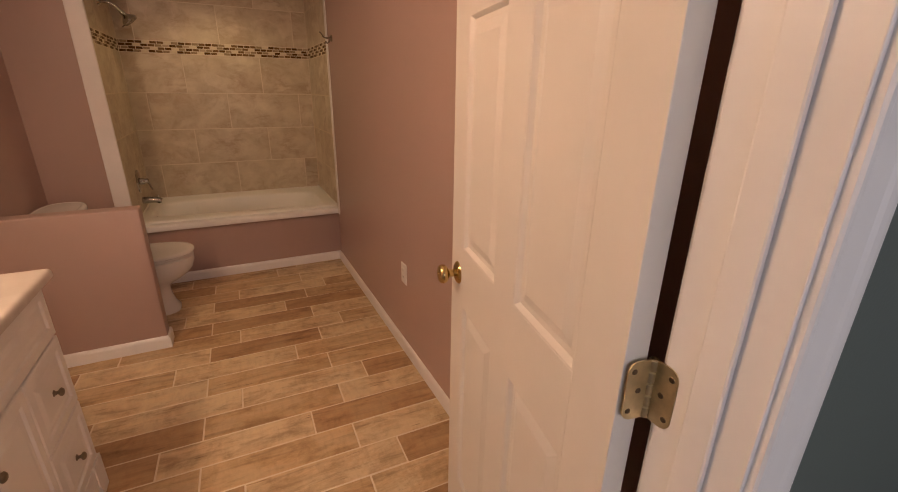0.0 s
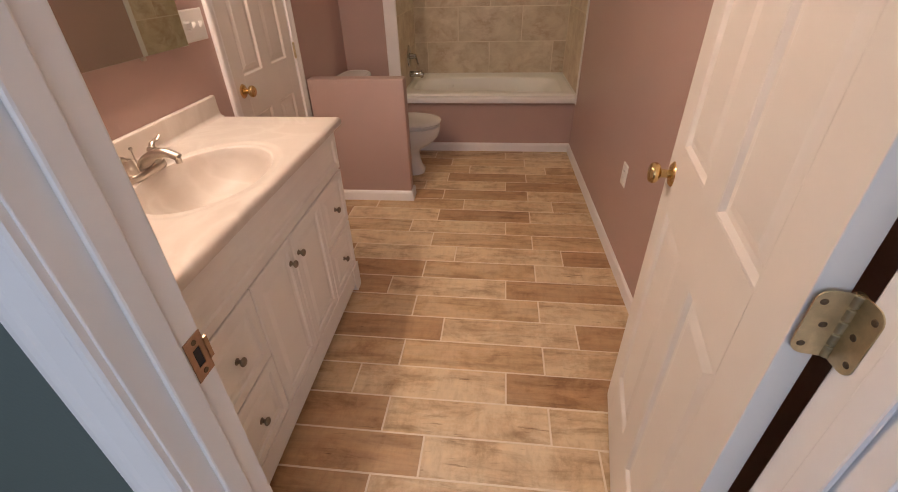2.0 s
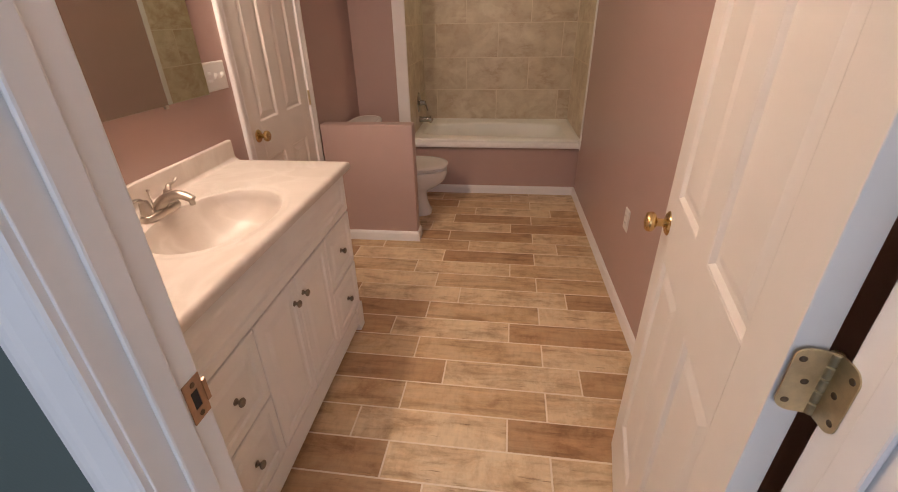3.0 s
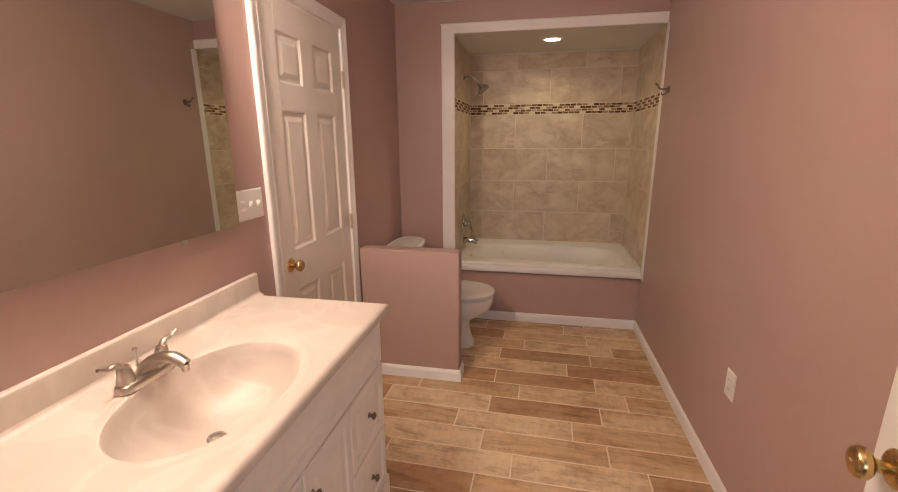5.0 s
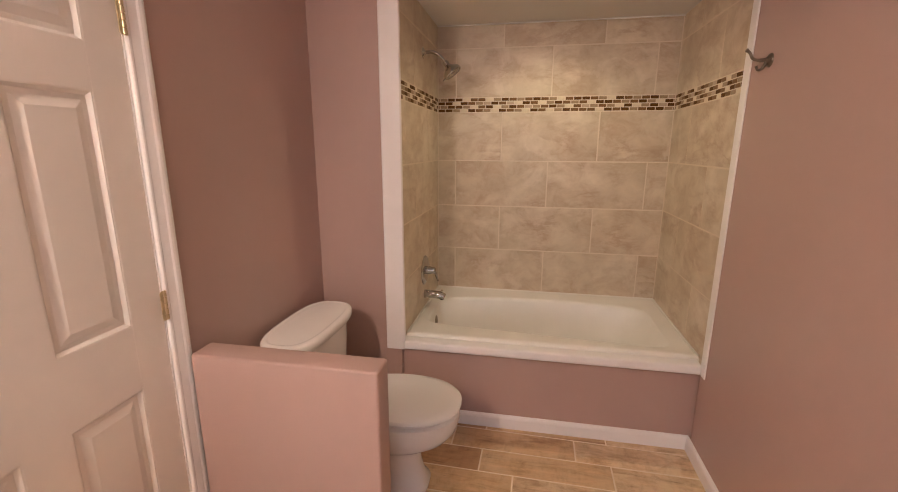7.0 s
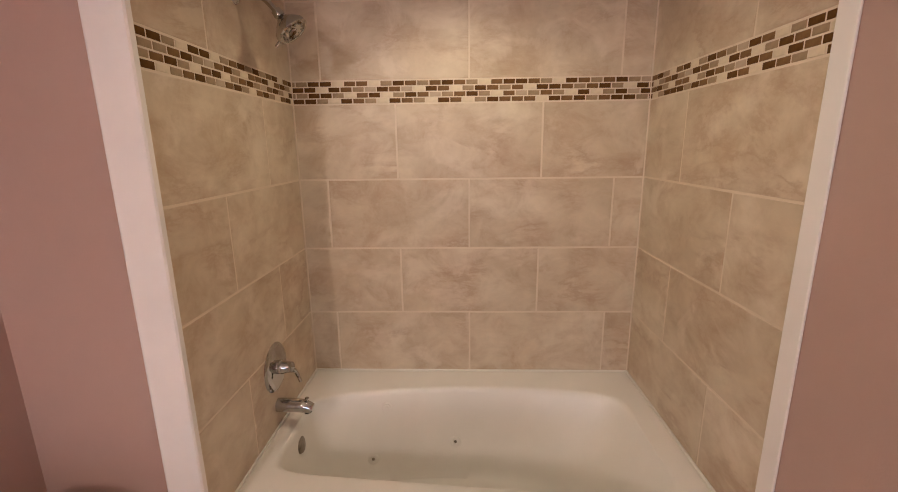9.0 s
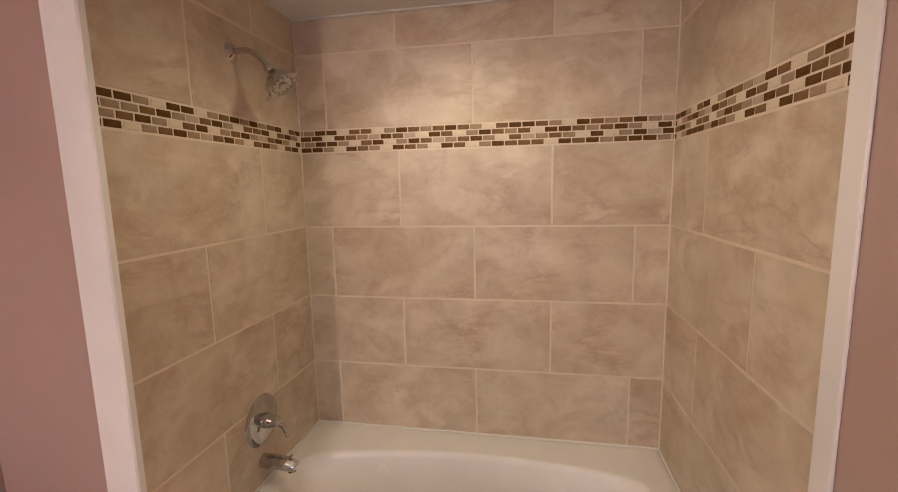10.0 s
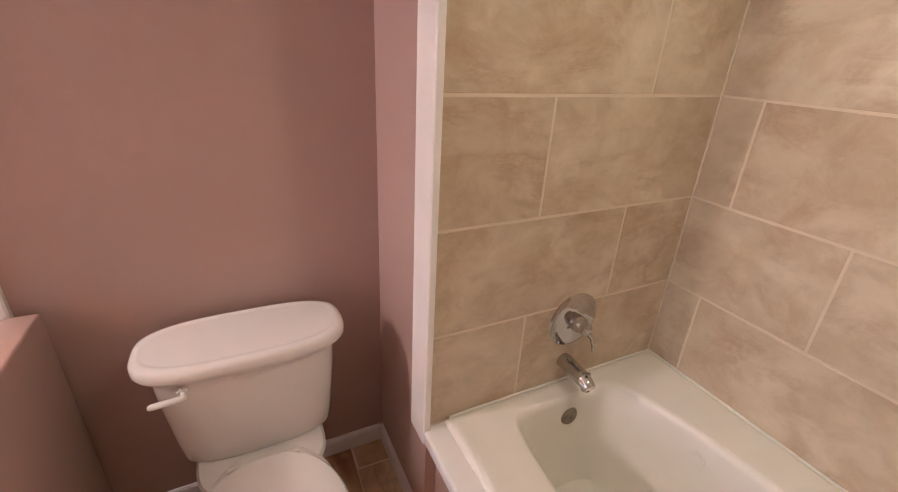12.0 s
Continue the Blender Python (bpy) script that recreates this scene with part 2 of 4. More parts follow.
def lathe(profile, segs=28, m=Matrix()):
    """Turns a profile of (radius, height) round z, then moves it by m."""
    bm = bmesh.new()
    rings = []
    for r, z in profile:
        if r < 1e-6:
            rings.append([bm.verts.new(m @ Vector((0, 0, z)))])
        else:
            rings.append([bm.verts.new(m @ Vector((r * math.cos(2 * math.pi * i / segs), r * math.sin(2 * math.pi * i / segs), z))) for i in range(segs)])
    for a, b in zip(rings, rings[1:]):
        skin(bm, a, b)
    return bm


def skin(bm, a, b):
    n = max(len(a), len(b))
    for i in range(n):
        j = (i + 1) % n
        vs = [a[i % len(a)], a[j % len(a)], b[j % len(b)], b[i % len(b)]]
        u = []
        for v in vs:
            if v not in u:
                u.append(v)
        if len(u) > 2:
            bm.faces.new(u)


def loft(loops, close_start=True, close_end=True):
    """Joins rings of equal length, each a list of points, into one skin."""
    bm = bmesh.new()
    rings = [[bm.verts.new(p) for p in ring] for ring in loops]
    for a, b in zip(rings, rings[1:]):
        skin(bm, a, b)
    if close_start:
        bm.faces.new(rings[0])
    if close_end:
        bm.faces.new(rings[-1])
    return bm


def tube(points, radii, segs=14):
    """A round tube along points; radii one for each point."""
    pts = [Vector(p) for p in points]
    loops, up = [], None
    for i, p in enumerate(pts):
        d = (pts[min(i + 1, len(pts) - 1)] - pts[max(i - 1, 0)]).normalized()
        if up is None:
            up = Vector((0, 0, 1)) if abs(d.z) < 0.9 else Vector((1, 0, 0))
        a = d.cross(up).normalized()
        up = a.cross(d).normalized()
        r = radii[i] if isinstance(radii, (list, tuple)) else radii
        rx, ry = r if isinstance(r, tuple) else (r, r)
        loops.append([p + a * rx * math.cos(2 * math.pi * k / segs) + up * ry * math.sin(2 * math.pi * k / segs) for k in range(segs)])
    return loft(loops)


def sub_curve(points, n=6):
    """A smooth line through points."""
    p = [Vector(q) for q in points]
    out = []
    for i in range(len(p) - 1):
        a, b, c, d = p[max(i - 1, 0)], p[i], p[i + 1], p[min(i + 2, len(p) - 1)]
        for k in range(n):
            s = k / n
            out.append(0.5 * ((2 * b) + (c - a) * s + (2 * a - 5 * b + 4 * c - d) * s * s + (3 * b - a - 3 * c + d) * s ** 3))
    out.append(p[-1])
    return out


def oval(cx, cy, rx, ry, z, n=40, power=2.0):
    """A ring, round for power 2, squarer above it."""
    out = []
    for i in range(n):
        a = 2 * math.pi * i / n
        c, s = math.cos(a), math.sin(a)
        out.append(Vector((cx + rx * math.copysign(abs(c) ** (2 / power), c), cy + ry * math.copysign(abs(s) ** (2 / power), s), z)))
    return out


def panel_face(o, u, v, w, h, rings, back=None):
    """Nested rectangles on a face: rings of (inset, height along the normal); a back closes it into a slab of that depth."""
    o, u, v = Vector(o), Vector(u), Vector(v)
    n = u.cross(v)
    def rect(i, d):
        return [o + u * a + v * b + n * d for a, b in ((i, i), (w - i, i), (w - i, h - i), (i, h - i))]
    loops = [rect(i, d) for i, d in rings]
    if back is not None:
        loops.insert(0, rect(rings[0][0], back))
    return loft(loops, back is not None, True)


def run(profile, p, q, out):
    """A straight moulding from p to q: profile of (out of the wall, up)."""
    p, q, out = Vector(p), Vector(q), Vector(out)
    return loft([[e + out * a + Vector((0, 0, b)) for a, b in profile] for e in (p, q)])


def casing(at, a0, a1, top, profile, foot=0.0):
    """A mitred frame round an opening: at(a, height, out) maps to the world."""
    st = [(lambda d: (a0 - d, foot)), (lambda d: (a0 - d, top + d)), (lambda d: (a1 + d, top + d)), (lambda d: (a1 + d, foot))]
    return loft([[at(*s(d), h) for d, h in profile] for s in st])


BASE = [(0, 0), (0.013, 0), (0.013, 0.055), (0.010, 0.066), (0.005, 0.073), (0, 0.075)]
CASE = [(0, 0), (0, 0.008), (0.003, 0.011), (0.008, 0.0115), (0.012, 0.0105), (0.018, 0.0115), (0.036, 0.0145), (0.042, 0.017), (0.050, 0.018), (0.058, 0.0175), (0.063, 0.014), (0.063, 0)]

# ---- the plan ----
XL, XR = 0.535, 2.43          # side walls
YE, YH = 2.415, 2.301         # entry wall: bathroom face, hall face
YA, YB = 5.795, 6.685         # alcove front, tiled back wall
XT, XTR = 0.975, 2.437        # tiled side walls
ZC, ZA = 2.44, 2.226          # ceilings
DX0, DX1, DTOP = 1.356, 2.1125, 2.05   # entry opening
CY0, CY1, CTOP = 4.05, 4.80, 2.065  # closet opening
T = 0.115

# ---- walls ----
ENTRY = []   # all that belongs to the entry wall
structure("wall_left", boxes((XL - T, XL, YE + 0.02, CY0, 0, ZC), (XL - T, XL, CY0, CY1, CTOP, ZC), (XL - T, XL, CY1, YB + T, 0, ZC)), MAUVE, "mauve painted wall with a closet door opening", "wall")
structure("wall_right", boxes((XR, XR + T, YE - 0.01, YA, 0, ZC), (XTR + 0.012, XR + T, YA, YB + T, 0, ZC)), MAUVE, "mauve painted wall running to the tub alcove", "wall")
ENTRY.append(structure("wall_entry", boxes((XL - T, DX0 - 0.02, YH + 0.004, YE, 0, ZC), (DX1 + 0.02, XR + T, YH + 0.004, YE, 0, ZC), (DX0 - 0.02, DX1 + 0.02, YH + 0.004, YE, DTOP + 0.02, ZC)), MAUVE, "mauve painted wall with the entry door opening", "wall"))
structure("wall_alcove_side", boxes((XL, XT - 0.012, YA, YB + T, 0, ZC)), MAUVE, "mauve painted wall return beside the tub alcove", "wall")
structure("wall_alcove_header", boxes((XT - 0.012, XR, YA, YA + T, 2.235, ZC)), MAUVE, "mauve painted wall above the tub alcove", "wall")
structure("wall_back", boxes((XT - 0.012, XTR + 0.012, YB + 0.012, YB + T, 0, ZC)), MAUVE, "wall behind the shower tiles", "wall")
structure("wall_apron", boxes((XT - 0.012, XTR + 0.012, 5.832, 5.90, 0, 0.432)), MAUVE, "mauve painted panel under the tub rim", "wall")
structure("ceiling", boxes((XL - T, XR + T, YH, YB + T, ZC, ZC + 0.1)), CEILING, "white painted bathroom ceiling", "ceiling")
structure("ceiling_alcove", boxes((XT - 0.012, XTR + 0.012, YA + T, YB + 0.012, ZA, ZA + 0.05), (XT - 0.012, XR, YA + 0.002, YA + T, ZA, 2.235)), CEILING, "white painted ceiling over the tub", "ceiling")

# half wall beside the toilet, with soft plaster corners
hw = box(XL + 0.033, 1.187, 4.826, 4.922, 0, 0.836, bevel=0.009, seg=3)
structure("half_wall", hw, MAUVE, "low mauve painted privacy wall beside the toilet", "half wall", True)

# closet behind the left door, and the hall outside, closed around
structure("closet_walls", boxes((XL - 0.9, XL - T - 0.002, 3.9, 4.0, 0, ZC), (XL - 0.9, XL - T - 0.002, 4.95, 5.05, 0, ZC), (XL - 0.98, XL - 0.9, 3.9, 5.05, 0, ZC)), MAUVE, "plain closet walls behind the door", "wall")
ENTRY.append(structure("hall_wall_bath", boxes((-1.2, DX0 - 0.02, YH, YH + 0.004, 0, ZC), (DX1 + 0.02, 3.4, YH, YH + 0.004, 0, ZC), (DX0 - 0.02, DX1 + 0.02, YH, YH + 0.004, DTOP + 0.02, ZC)), TEAL, "grey-green painted hall wall around the bathroom door", "wall"))
structure("hall_walls", boxes((-1.3, -1.2, 0.5, YH + 0.12, 0, ZC), (3.4, 3.5, 0.5, YH, 0, ZC), (-1.3, 0.4, 0.4, 0.5, 0, ZC), (3.1, 3.5, 0.4, 0.5, 0, ZC), (0.4, 3.1, 0.4, 0.5, 0, 0.85), (0.4, 3.1, 0.4, 0.5, 2.05, ZC)), TEAL, "grey-green painted hall walls", "wall")
structure("hall_ceiling", boxes((-1.3, 3.5, 0.4, YH + 0.001, ZC, ZC + 0.1), (-1.3, XL - T, YH + 0.001, YH + 0.12, ZC, ZC + 0.1)), CEILING, "white hall ceiling", "ceiling")
structure("hall_floor", boxes((-1.3, 3.5, 0.4, YE - 0.06, -0.08, 0.0)), HALLFLOOR, "brown carpeted hall floor", "floor")
structure("ground", boxes((-300, 300, -300, 300, -0.5, -0.4)), HALLFLOOR, "ground outside the building", "ground")

# ---- floor of wood-look planks, laid slightly askew ----
floor = structure("floor", boxes((XL - T, XR + T, YE - 0.06, YB + T, -0.06, -0.0012), (XL - 0.98, XL - T, 3.9, 5.05, -0.06, -0.0012)), GROUT, "floor of wood-look porcelain planks with pale grout", "floor")

# ---- trim ----
def baseboard(p, q, out):
    return run(BASE, p, q, out)


bb = baseboard((XR, YE, 0), (XR, 5.819, 0), (-1, 0, 0))
for seg in (((XT - 0.01, 5.832, 0), (XR, 5.832, 0), (0, -1, 0)), ((XL, YA, 0), (XT - 0.012, YA, 0), (0, -1, 0)),
            ((XL, 4.922, 0), (XL, YA - 0.013, 0), (1, 0, 0)), ((XL + 0.035, 4.826, 0), (1.187, 4.826, 0), (0, -1, 0)), ((1.187, 4.813, 0), (1.187, 4.935, 0), (1, 0, 0)),
            ((XL + 0.035, 4.922, 0), (1.187, 4.922, 0), (0, 1, 0)), ((XT - 0.012, YA - 0.013, 0), (XT - 0.012, 5.832, 0), (1, 0, 0))):
    add(bb, baseboard(*seg))
structure("baseboard", bb, WHITE, "white painted baseboard with a rounded top", "baseboard")

closet_case = casing(lambda a, z, h: Vector((XL + h, a, z)), CY0 + 0.006, CY1 - 0.006, CTOP - 0.006, CASE)
structure("trim_closet_door", closet_case, WHITE, "white moulded casing round the closet door", "trim")
structure("jamb_closet", boxes((XL - T, XL, CY0, CY0 + 0.012, 0, CTOP - 0.012), (XL - T, XL, CY1 - 0.012, CY1, 0, CTOP - 0.012), (XL - T, XL, CY0, CY1, CTOP - 0.012, CTOP),
    (XL - 0.055, XL - 0.042, CY0 + 0.012, CY0 + 0.022, 0, CTOP - 0.012), (XL - 0.055, XL - 0.042, CY1 - 0.022, CY1 - 0.012, 0, CTOP - 0.012)), WHITE, "white door jamb", "trim")

hall_case = casing(lambda a, z, h: Vector((a, YH - h, z)), DX0 - 0.003, DX1 + 0.006, DTOP + 0.006, CASE)
ENTRY.append(structure("trim_entry_hall", hall_case, WHITE, "white moulded casing on the hall side", "trim"))
in_case = casing(lambda a, z, h: Vector((a, YE + h * 0.8, z)), DX0 - 0.006, DX1 + 0.006, DTOP + 0.006, CASE)
ENTRY.append(structure("trim_entry_inside", in_case, WHITE, "white moulded casing on the bathroom side", "trim"))
STOP = (YE - 0.078, YE - 0.040)
ENTRY.append(structure("jamb_entry_latch", box(DX0 - 0.02, DX0, YH, YE, 0, DTOP, bevel=0.0015), WHITE, "white painted door jamb on the latch side", "trim"))
ENTRY.append(structure("jamb_entry_hinge", box(DX1, DX1 + 0.02, YH, YE, 0, DTOP, bevel=0.0015), WHITE, "white painted door jamb on the hinge side", "trim"))
ENTRY.append(structure("jamb_entry_head", box(DX0 - 0.02, DX1 + 0.02, YH, YE, DTOP, DTOP + 0.02, bevel=0.0015), WHITE, "white painted head jamb", "trim"))
for a, b in ((DX0, DX0 + 0.008), (DX1 - 0.008, DX1)):
    ENTRY.append(structure("door_stop", box(a, b, *STOP, 0, DTOP - 0.010, bevel=0.0035), WHITE, "white wooden door stop strip", "trim"))
ENTRY.append(structure("door_stop_head", box(DX0, DX1, *STOP, DTOP - 0.010, DTOP, bevel=0.003), WHITE, "white wooden door stop strip", "trim"))

# white frame round the tub opening
FR = [(0, 0), (0, 0.016), (0.004, 0.020), (0.064, 0.020), (0.070, 0.016), (0.070, 0)]
FL = [(0, 0), (0, 0.016), (0.004, 0.020), (0.093, 0.020), (0.099, 0.016), (0.099, 0)]
frame_l = loft([[Vector((0.987 - d, YA - h, z if k == 0 else 2.221 + d * 0.66)) for d, h in FL] for k, z in enumerate((0.433, 0))])
frame_t = loft([[Vector((0.987 - d / 0.66 if k == 0 else XR, YA - h, 2.221 + d)) for d, h in FR] for k in (0, 1)])
structure("trim_alcove", add(frame_l, frame_t), WHITE, "flat white boards framing the tub opening", "trim")
structure("trim_alcove_corner", box(XR - 0.007, XR, 5.735, 5.789, 0.433, 2.217, bevel=0.003), WHITE, "narrow white corner strip beside the tub", "trim")
structure("trim_tub_ledge", box(0.895, XR, 5.777, 5.858, 0.433, 0.480, bevel=0.010, seg=3), WHITE, "white ledge board along the front of the tub", "trim", True)
structure("trim_alcove_cove", boxes((XT, XTR, YB - 0.014, YB, ZA - 0.006, ZA), bevel=0.002), CEILING, "white bead where the tiles meet the ceiling", "trim")


# ---- doors ----
def panel_door(name, width, height, label, rows, knob_z):
    """A six-panel leaf: hinge at the local origin, leaf along +x, thickness along -y, visible face at y = 0 and at y = -t."""
    t = 0.035
    d = thing(name, label, "door")
    s, m = 0.105, 0.105
    pw = (width - 2 * s - m) / 2
    cols = ((s, s + pw), (s + pw + m, width - s))
    cuts = [0.0]
    for a, b in rows:
        cuts += [a, b]
    cuts.append(height)
    bm = boxes((0, s, -t, 0, 0, height), (width - s, width, -t, 0, 0, height), bevel=0.0015)
    for a, b in zip(cuts[::2], cuts[1::2]):
        box(s, width - s, -t, 0, a, b, into=bm)
    for a, b in rows:
        box(s + pw, s + pw + m, -t, 0, a, b, into=bm)
    part("leaf", bm, DOORW, d)
    rings = [(0, -0.0005), (0.004, -0.001), (0.012, -0.010), (0.024, -0.010), (0.046, -0.003), (0.050, -0.003)]
    for a, b in rows:
        for x0, x1 in cols:
            part("panel", panel_face((x1, 0, a), (-1, 0, 0), (0, 0, 1), x1 - x0, b - a, rings), DOORW, d)
            part("panel", panel_face((x0, -t, a), (1, 0, 0), (0, 0, 1), x1 - x0, b - a, rings), DOORW, d)
    for side, y in ((1, 0), (-1, -t)):
        m4 = Matrix.Translation((width - 0.062, y, knob_z)) @ Matrix.Rotation(radians(-90 * side), 4, "X")
        k = part("knob", lathe([(0, 0.058), (0.016, 0.058), (0.021, 0.0565), (0.025, 0.053), (0.0275, 0.046), (0.0265, 0.039), (0.021, 0.033), (0.013, 0.030), (0.011, 0.026), (0.0105, 0.008), (0.010, 0.004)], 28, m4), BRASS, d, "polished brass knob", True)
        part("rosette", lathe([(0.0105, 0.009), (0.018, 0.009), (0.026, 0.007), (0.031, 0.003), (0.033, 0.0)], 28, m4), BRASS, k, "", True)
        part("privacy_pin", lathe([(0, 0.0605), (0.004, 0.0603), (0.005, 0.0585), (0.005, 0.057)], 14, m4), BRASS, k, "", True)
    part("latch_plate", box(width - 0.0005, width + 0.0015, -t / 2 - 0.013, -t / 2 + 0.013, knob_z - 0.028, knob_z + 0.028, bevel=0.0007), BRASS, d, "brass latch plate")
    part("latch_bolt", box(width + 0.001, width + 0.010, -t / 2 - 0.006, -t / 2 + 0.006, knob_z - 0.009, knob_z + 0.009, bevel=0.002), BRASS, d)
    return d


def rounded_leaf(w, h, t, r):
    """A hinge leaf in the x-z plane from x = 0, with two rounded free corners."""
    pts = [(0, -h / 2)]
    for cx, cz, a0 in ((w - r, -h / 2 + r, -90), (w - r, h / 2 - r, 0)):
        pts += [(cx + r * math.cos(radians(a0 + 15 * k)), cz + r * math.sin(radians(a0 + 15 * k))) for k in range(7)]
    pts.append((0, h / 2))
    return loft([[Vector((x, y, z)) for x, z in pts] for y in (0, t)])


def hinge(name, label, m, a, b, parent=None, w=0.038):
    """A butt hinge: pin along z at the origin, leaves turned by a and b degrees round it."""
    if parent is None:
        h = thing(name, label, "hinge", "brass door hinges")
        h.matrix_world = m
    else:
        h = new(name)
        h.parent = parent
        h.matrix_local = m
        tagged(h, label)
    for turn in (a, b):
        rot = Matrix.Rotation(radians(turn), 4, "Z")
        lf = rounded_leaf(w, 0.089, 0.0022, min(0.016, w * 0.4))
        bmesh.ops.transform(lf, matrix=rot, verts=lf.verts)
        leaf = part("hinge_leaf", lf, PEWTER, h)
        for x, z in ((0.028, 0.030), (0.018, 0.0), (0.028, -0.030)) if w > 0.03 else ():
            for sgn in (1, -1):
                y = 0.0022 if sgn > 0 else 0.0
                mm = rot @ Matrix.Translation((x, y, z)) @ Matrix.Rotation(radians(-90 * sgn), 4, "X")
                part("screw", lathe([(0, 0.0004), (0.0012, 0.0012), (0.0035, 0.0008), (0.0042, 0.0)], 12, mm), SCREW, leaf, "", True)
    for i in range(5):
        z = -0.0445 + 0.0178 * i + 0.0006
        part("knuckle", lathe([(0, z), (0.0055, z), (0.0064, z + 0.0009), (0.0064, z + 0.0150), (0.0055, z + 0.0160), (0.0040, z + 0.0162), (0.0040, z + 0.0172)], 18), PEWTER, h, "", True)
    return h


ROWS6 = [(0.215, 0.775), (0.965, 1.585), (1.695, 1.905)]
ROWS_ENTRY = [(0.215, 0.862), (1.030, 1.600), (1.710, 1.905)]
PIN = (2.110, 2.430)
SWING = 79.4
entry = panel_door("entry_door", 0.770, 2.02, "open white six-panel bathroom door with brass knob", ROWS_ENTRY, 0.945)
entry.matrix_world = pose(PIN[0] - 0.0378, PIN[1] + 0.0135, 0.012, 0, 0, SWING)
for z in (0.22, 1.090, 1.86):
    hinge("door_hinge", "antique brass hinge with rounded leaves on the entry door", pose(*PIN, z), SWING + 90, -90, w=0.037)
closet = panel_door("closet_door", 0.721, 2.035, "closed white six-panel closet door with brass knob", ROWS6, 0.908)
closet.matrix_world = pose(XL - 0.001, CY1 - 0.013, 0.022, 0, 0, -90)
structure("strike_plate", box(XL - 0.014, XL + 0.0012, CY0 + 0.0122, CY0 + 0.0158, 0.884, 0.938, bevel=0.0008), SCREW, "dark latch plate in the closet door jamb", "strike plate")
for z in (0.22, 1.012, 1.80):
    hinge("door_hinge", "antique brass hinge on the closet door", pose(XL + 0.010, CY1 - 0.012, z), 92, -88, w=0.016)

sp = thing("strike_plate", "worn coppery strike plate in the white jamb", "strike plate")
SY, SZ = YE - 0.017, 1.002
part("plate", boxes((DX0 - 0.001, DX0 + 0.0015, SY - 0.016, SY - 0.007, SZ - 0.034, SZ + 0.034), (DX0 - 0.001, DX0 + 0.0015, SY + 0.006, SY + 0.016, SZ - 0.034, SZ + 0.034),
    (DX0 - 0.001, DX0 + 0.0015, SY - 0.007, SY + 0.006, SZ - 0.034, SZ - 0.015), (DX0 - 0.001, DX0 + 0.0015, SY - 0.007, SY + 0.006, SZ + 0.015, SZ + 0.034), (DX0 - 0.001, DX0 + 0.003, SY + 0.015, SY + 0.022, SZ - 0.018, SZ + 0.018)), COPPER, sp)
# the hole is not cut: a near-black plate paints its shade
part("latch_hole", box(DX0 - 0.001, DX0 + 0.0006, SY - 0.007, SY + 0.006, SZ - 0.015, SZ + 0.015), HOLE_SHADE, sp, "near-black plate for the shade of the latch hole")
for z in (SZ - 0.025, SZ + 0.025):
    part("screw", lathe([(0, 0.0006), (0.0038, 0.0012), (0.0042, 0.0)], 12, Matrix.Translation((DX0 + 0.0015, SY, z)) @ Matrix.Rotation(radians(90), 4, "Y")), SCREW, sp, "", True)

# the entry wall stands a little out of square with the room
SKEW = Matrix.Translation((*PIN, 0)) @ Matrix.Rotation(radians(-1.5), 4, "Z") @ Matrix.Translation((-PIN[0], -PIN[1], 0))
for ob in ENTRY + [sp]:
    ob.matrix_world = SKEW @ ob.matrix_world

# ---- vanity ----
VY0, VY1, VX = 2.63, 3.85, 1.050
cab = thing("vanity_cabinet", "white painted bathroom vanity cabinet with drawers and two doors", "cabinet")
part("carcass", boxes((XL + 0.004, XL + 0.016, VY0 + 0.012, VY1 - 0.012, 0.10, 0.855), (XL + 0.016, VX - 0.019, VY0 + 0.012, VY0 + 0.028, 0.10, 0.855),
    (XL + 0.016, VX - 0.019, VY1 - 0.028, VY1 - 0.012, 0.10, 0.855), (XL + 0.016, VX - 0.019, VY0 + 0.028, VY1 - 0.028, 0.10, 0.118)), CABINET, cab)
part("end_panel", panel_face((VX - 0.02, VY1 - 0.012, 0.10), (-1, 0, 0), (0, 0, 1), VX - 0.02 - XL - 0.004, 0.755, [(0, 0.0), (0, 0.008), (0.055, 0.008), (0.060, 0.002), (0.075, 0.002), (0.095, 0.007)]), CABINET, cab)
stile = boxes((VX - 0.019, VX, VY0 + 0.010, VY1 - 0.010, 0.10, 0.855), bevel=0.001)
part("face_frame", stile, CABINET, cab)
RAISE = [(0.0, 0.013), (0.004, 0.016), (0.034, 0.016), (0.040, 0.010), (0.052, 0.010), (0.072, 0.0145), (0.074, 0.0145)]


def front(name, y0, y1, z0, z1, label=""):
    return part(name, panel_face((VX, y0, z0), (0, 1, 0), (0, 0, 1), y1 - y0, z1 - z0, RAISE, back=0.001), CABINET, cab, label)


def cab_knob(parent, y, z):
    m4 = Matrix.Translation((VX + 0.0155, y, z)) @ Matrix.Rotation(radians(90), 4, "Y")
    part("knob", lathe([(0, 0.0265), (0.006, 0.026), (0.011, 0.0235), (0.0138, 0.0195), (0.0125, 0.016), (0.0075, 0.0125), (0.0055, 0.009), (0.006, 0.004), (0.010, 0.0015), (0.0105, 0)], 24, m4), BRONZE, parent, "aged metal mushroom knob", True)


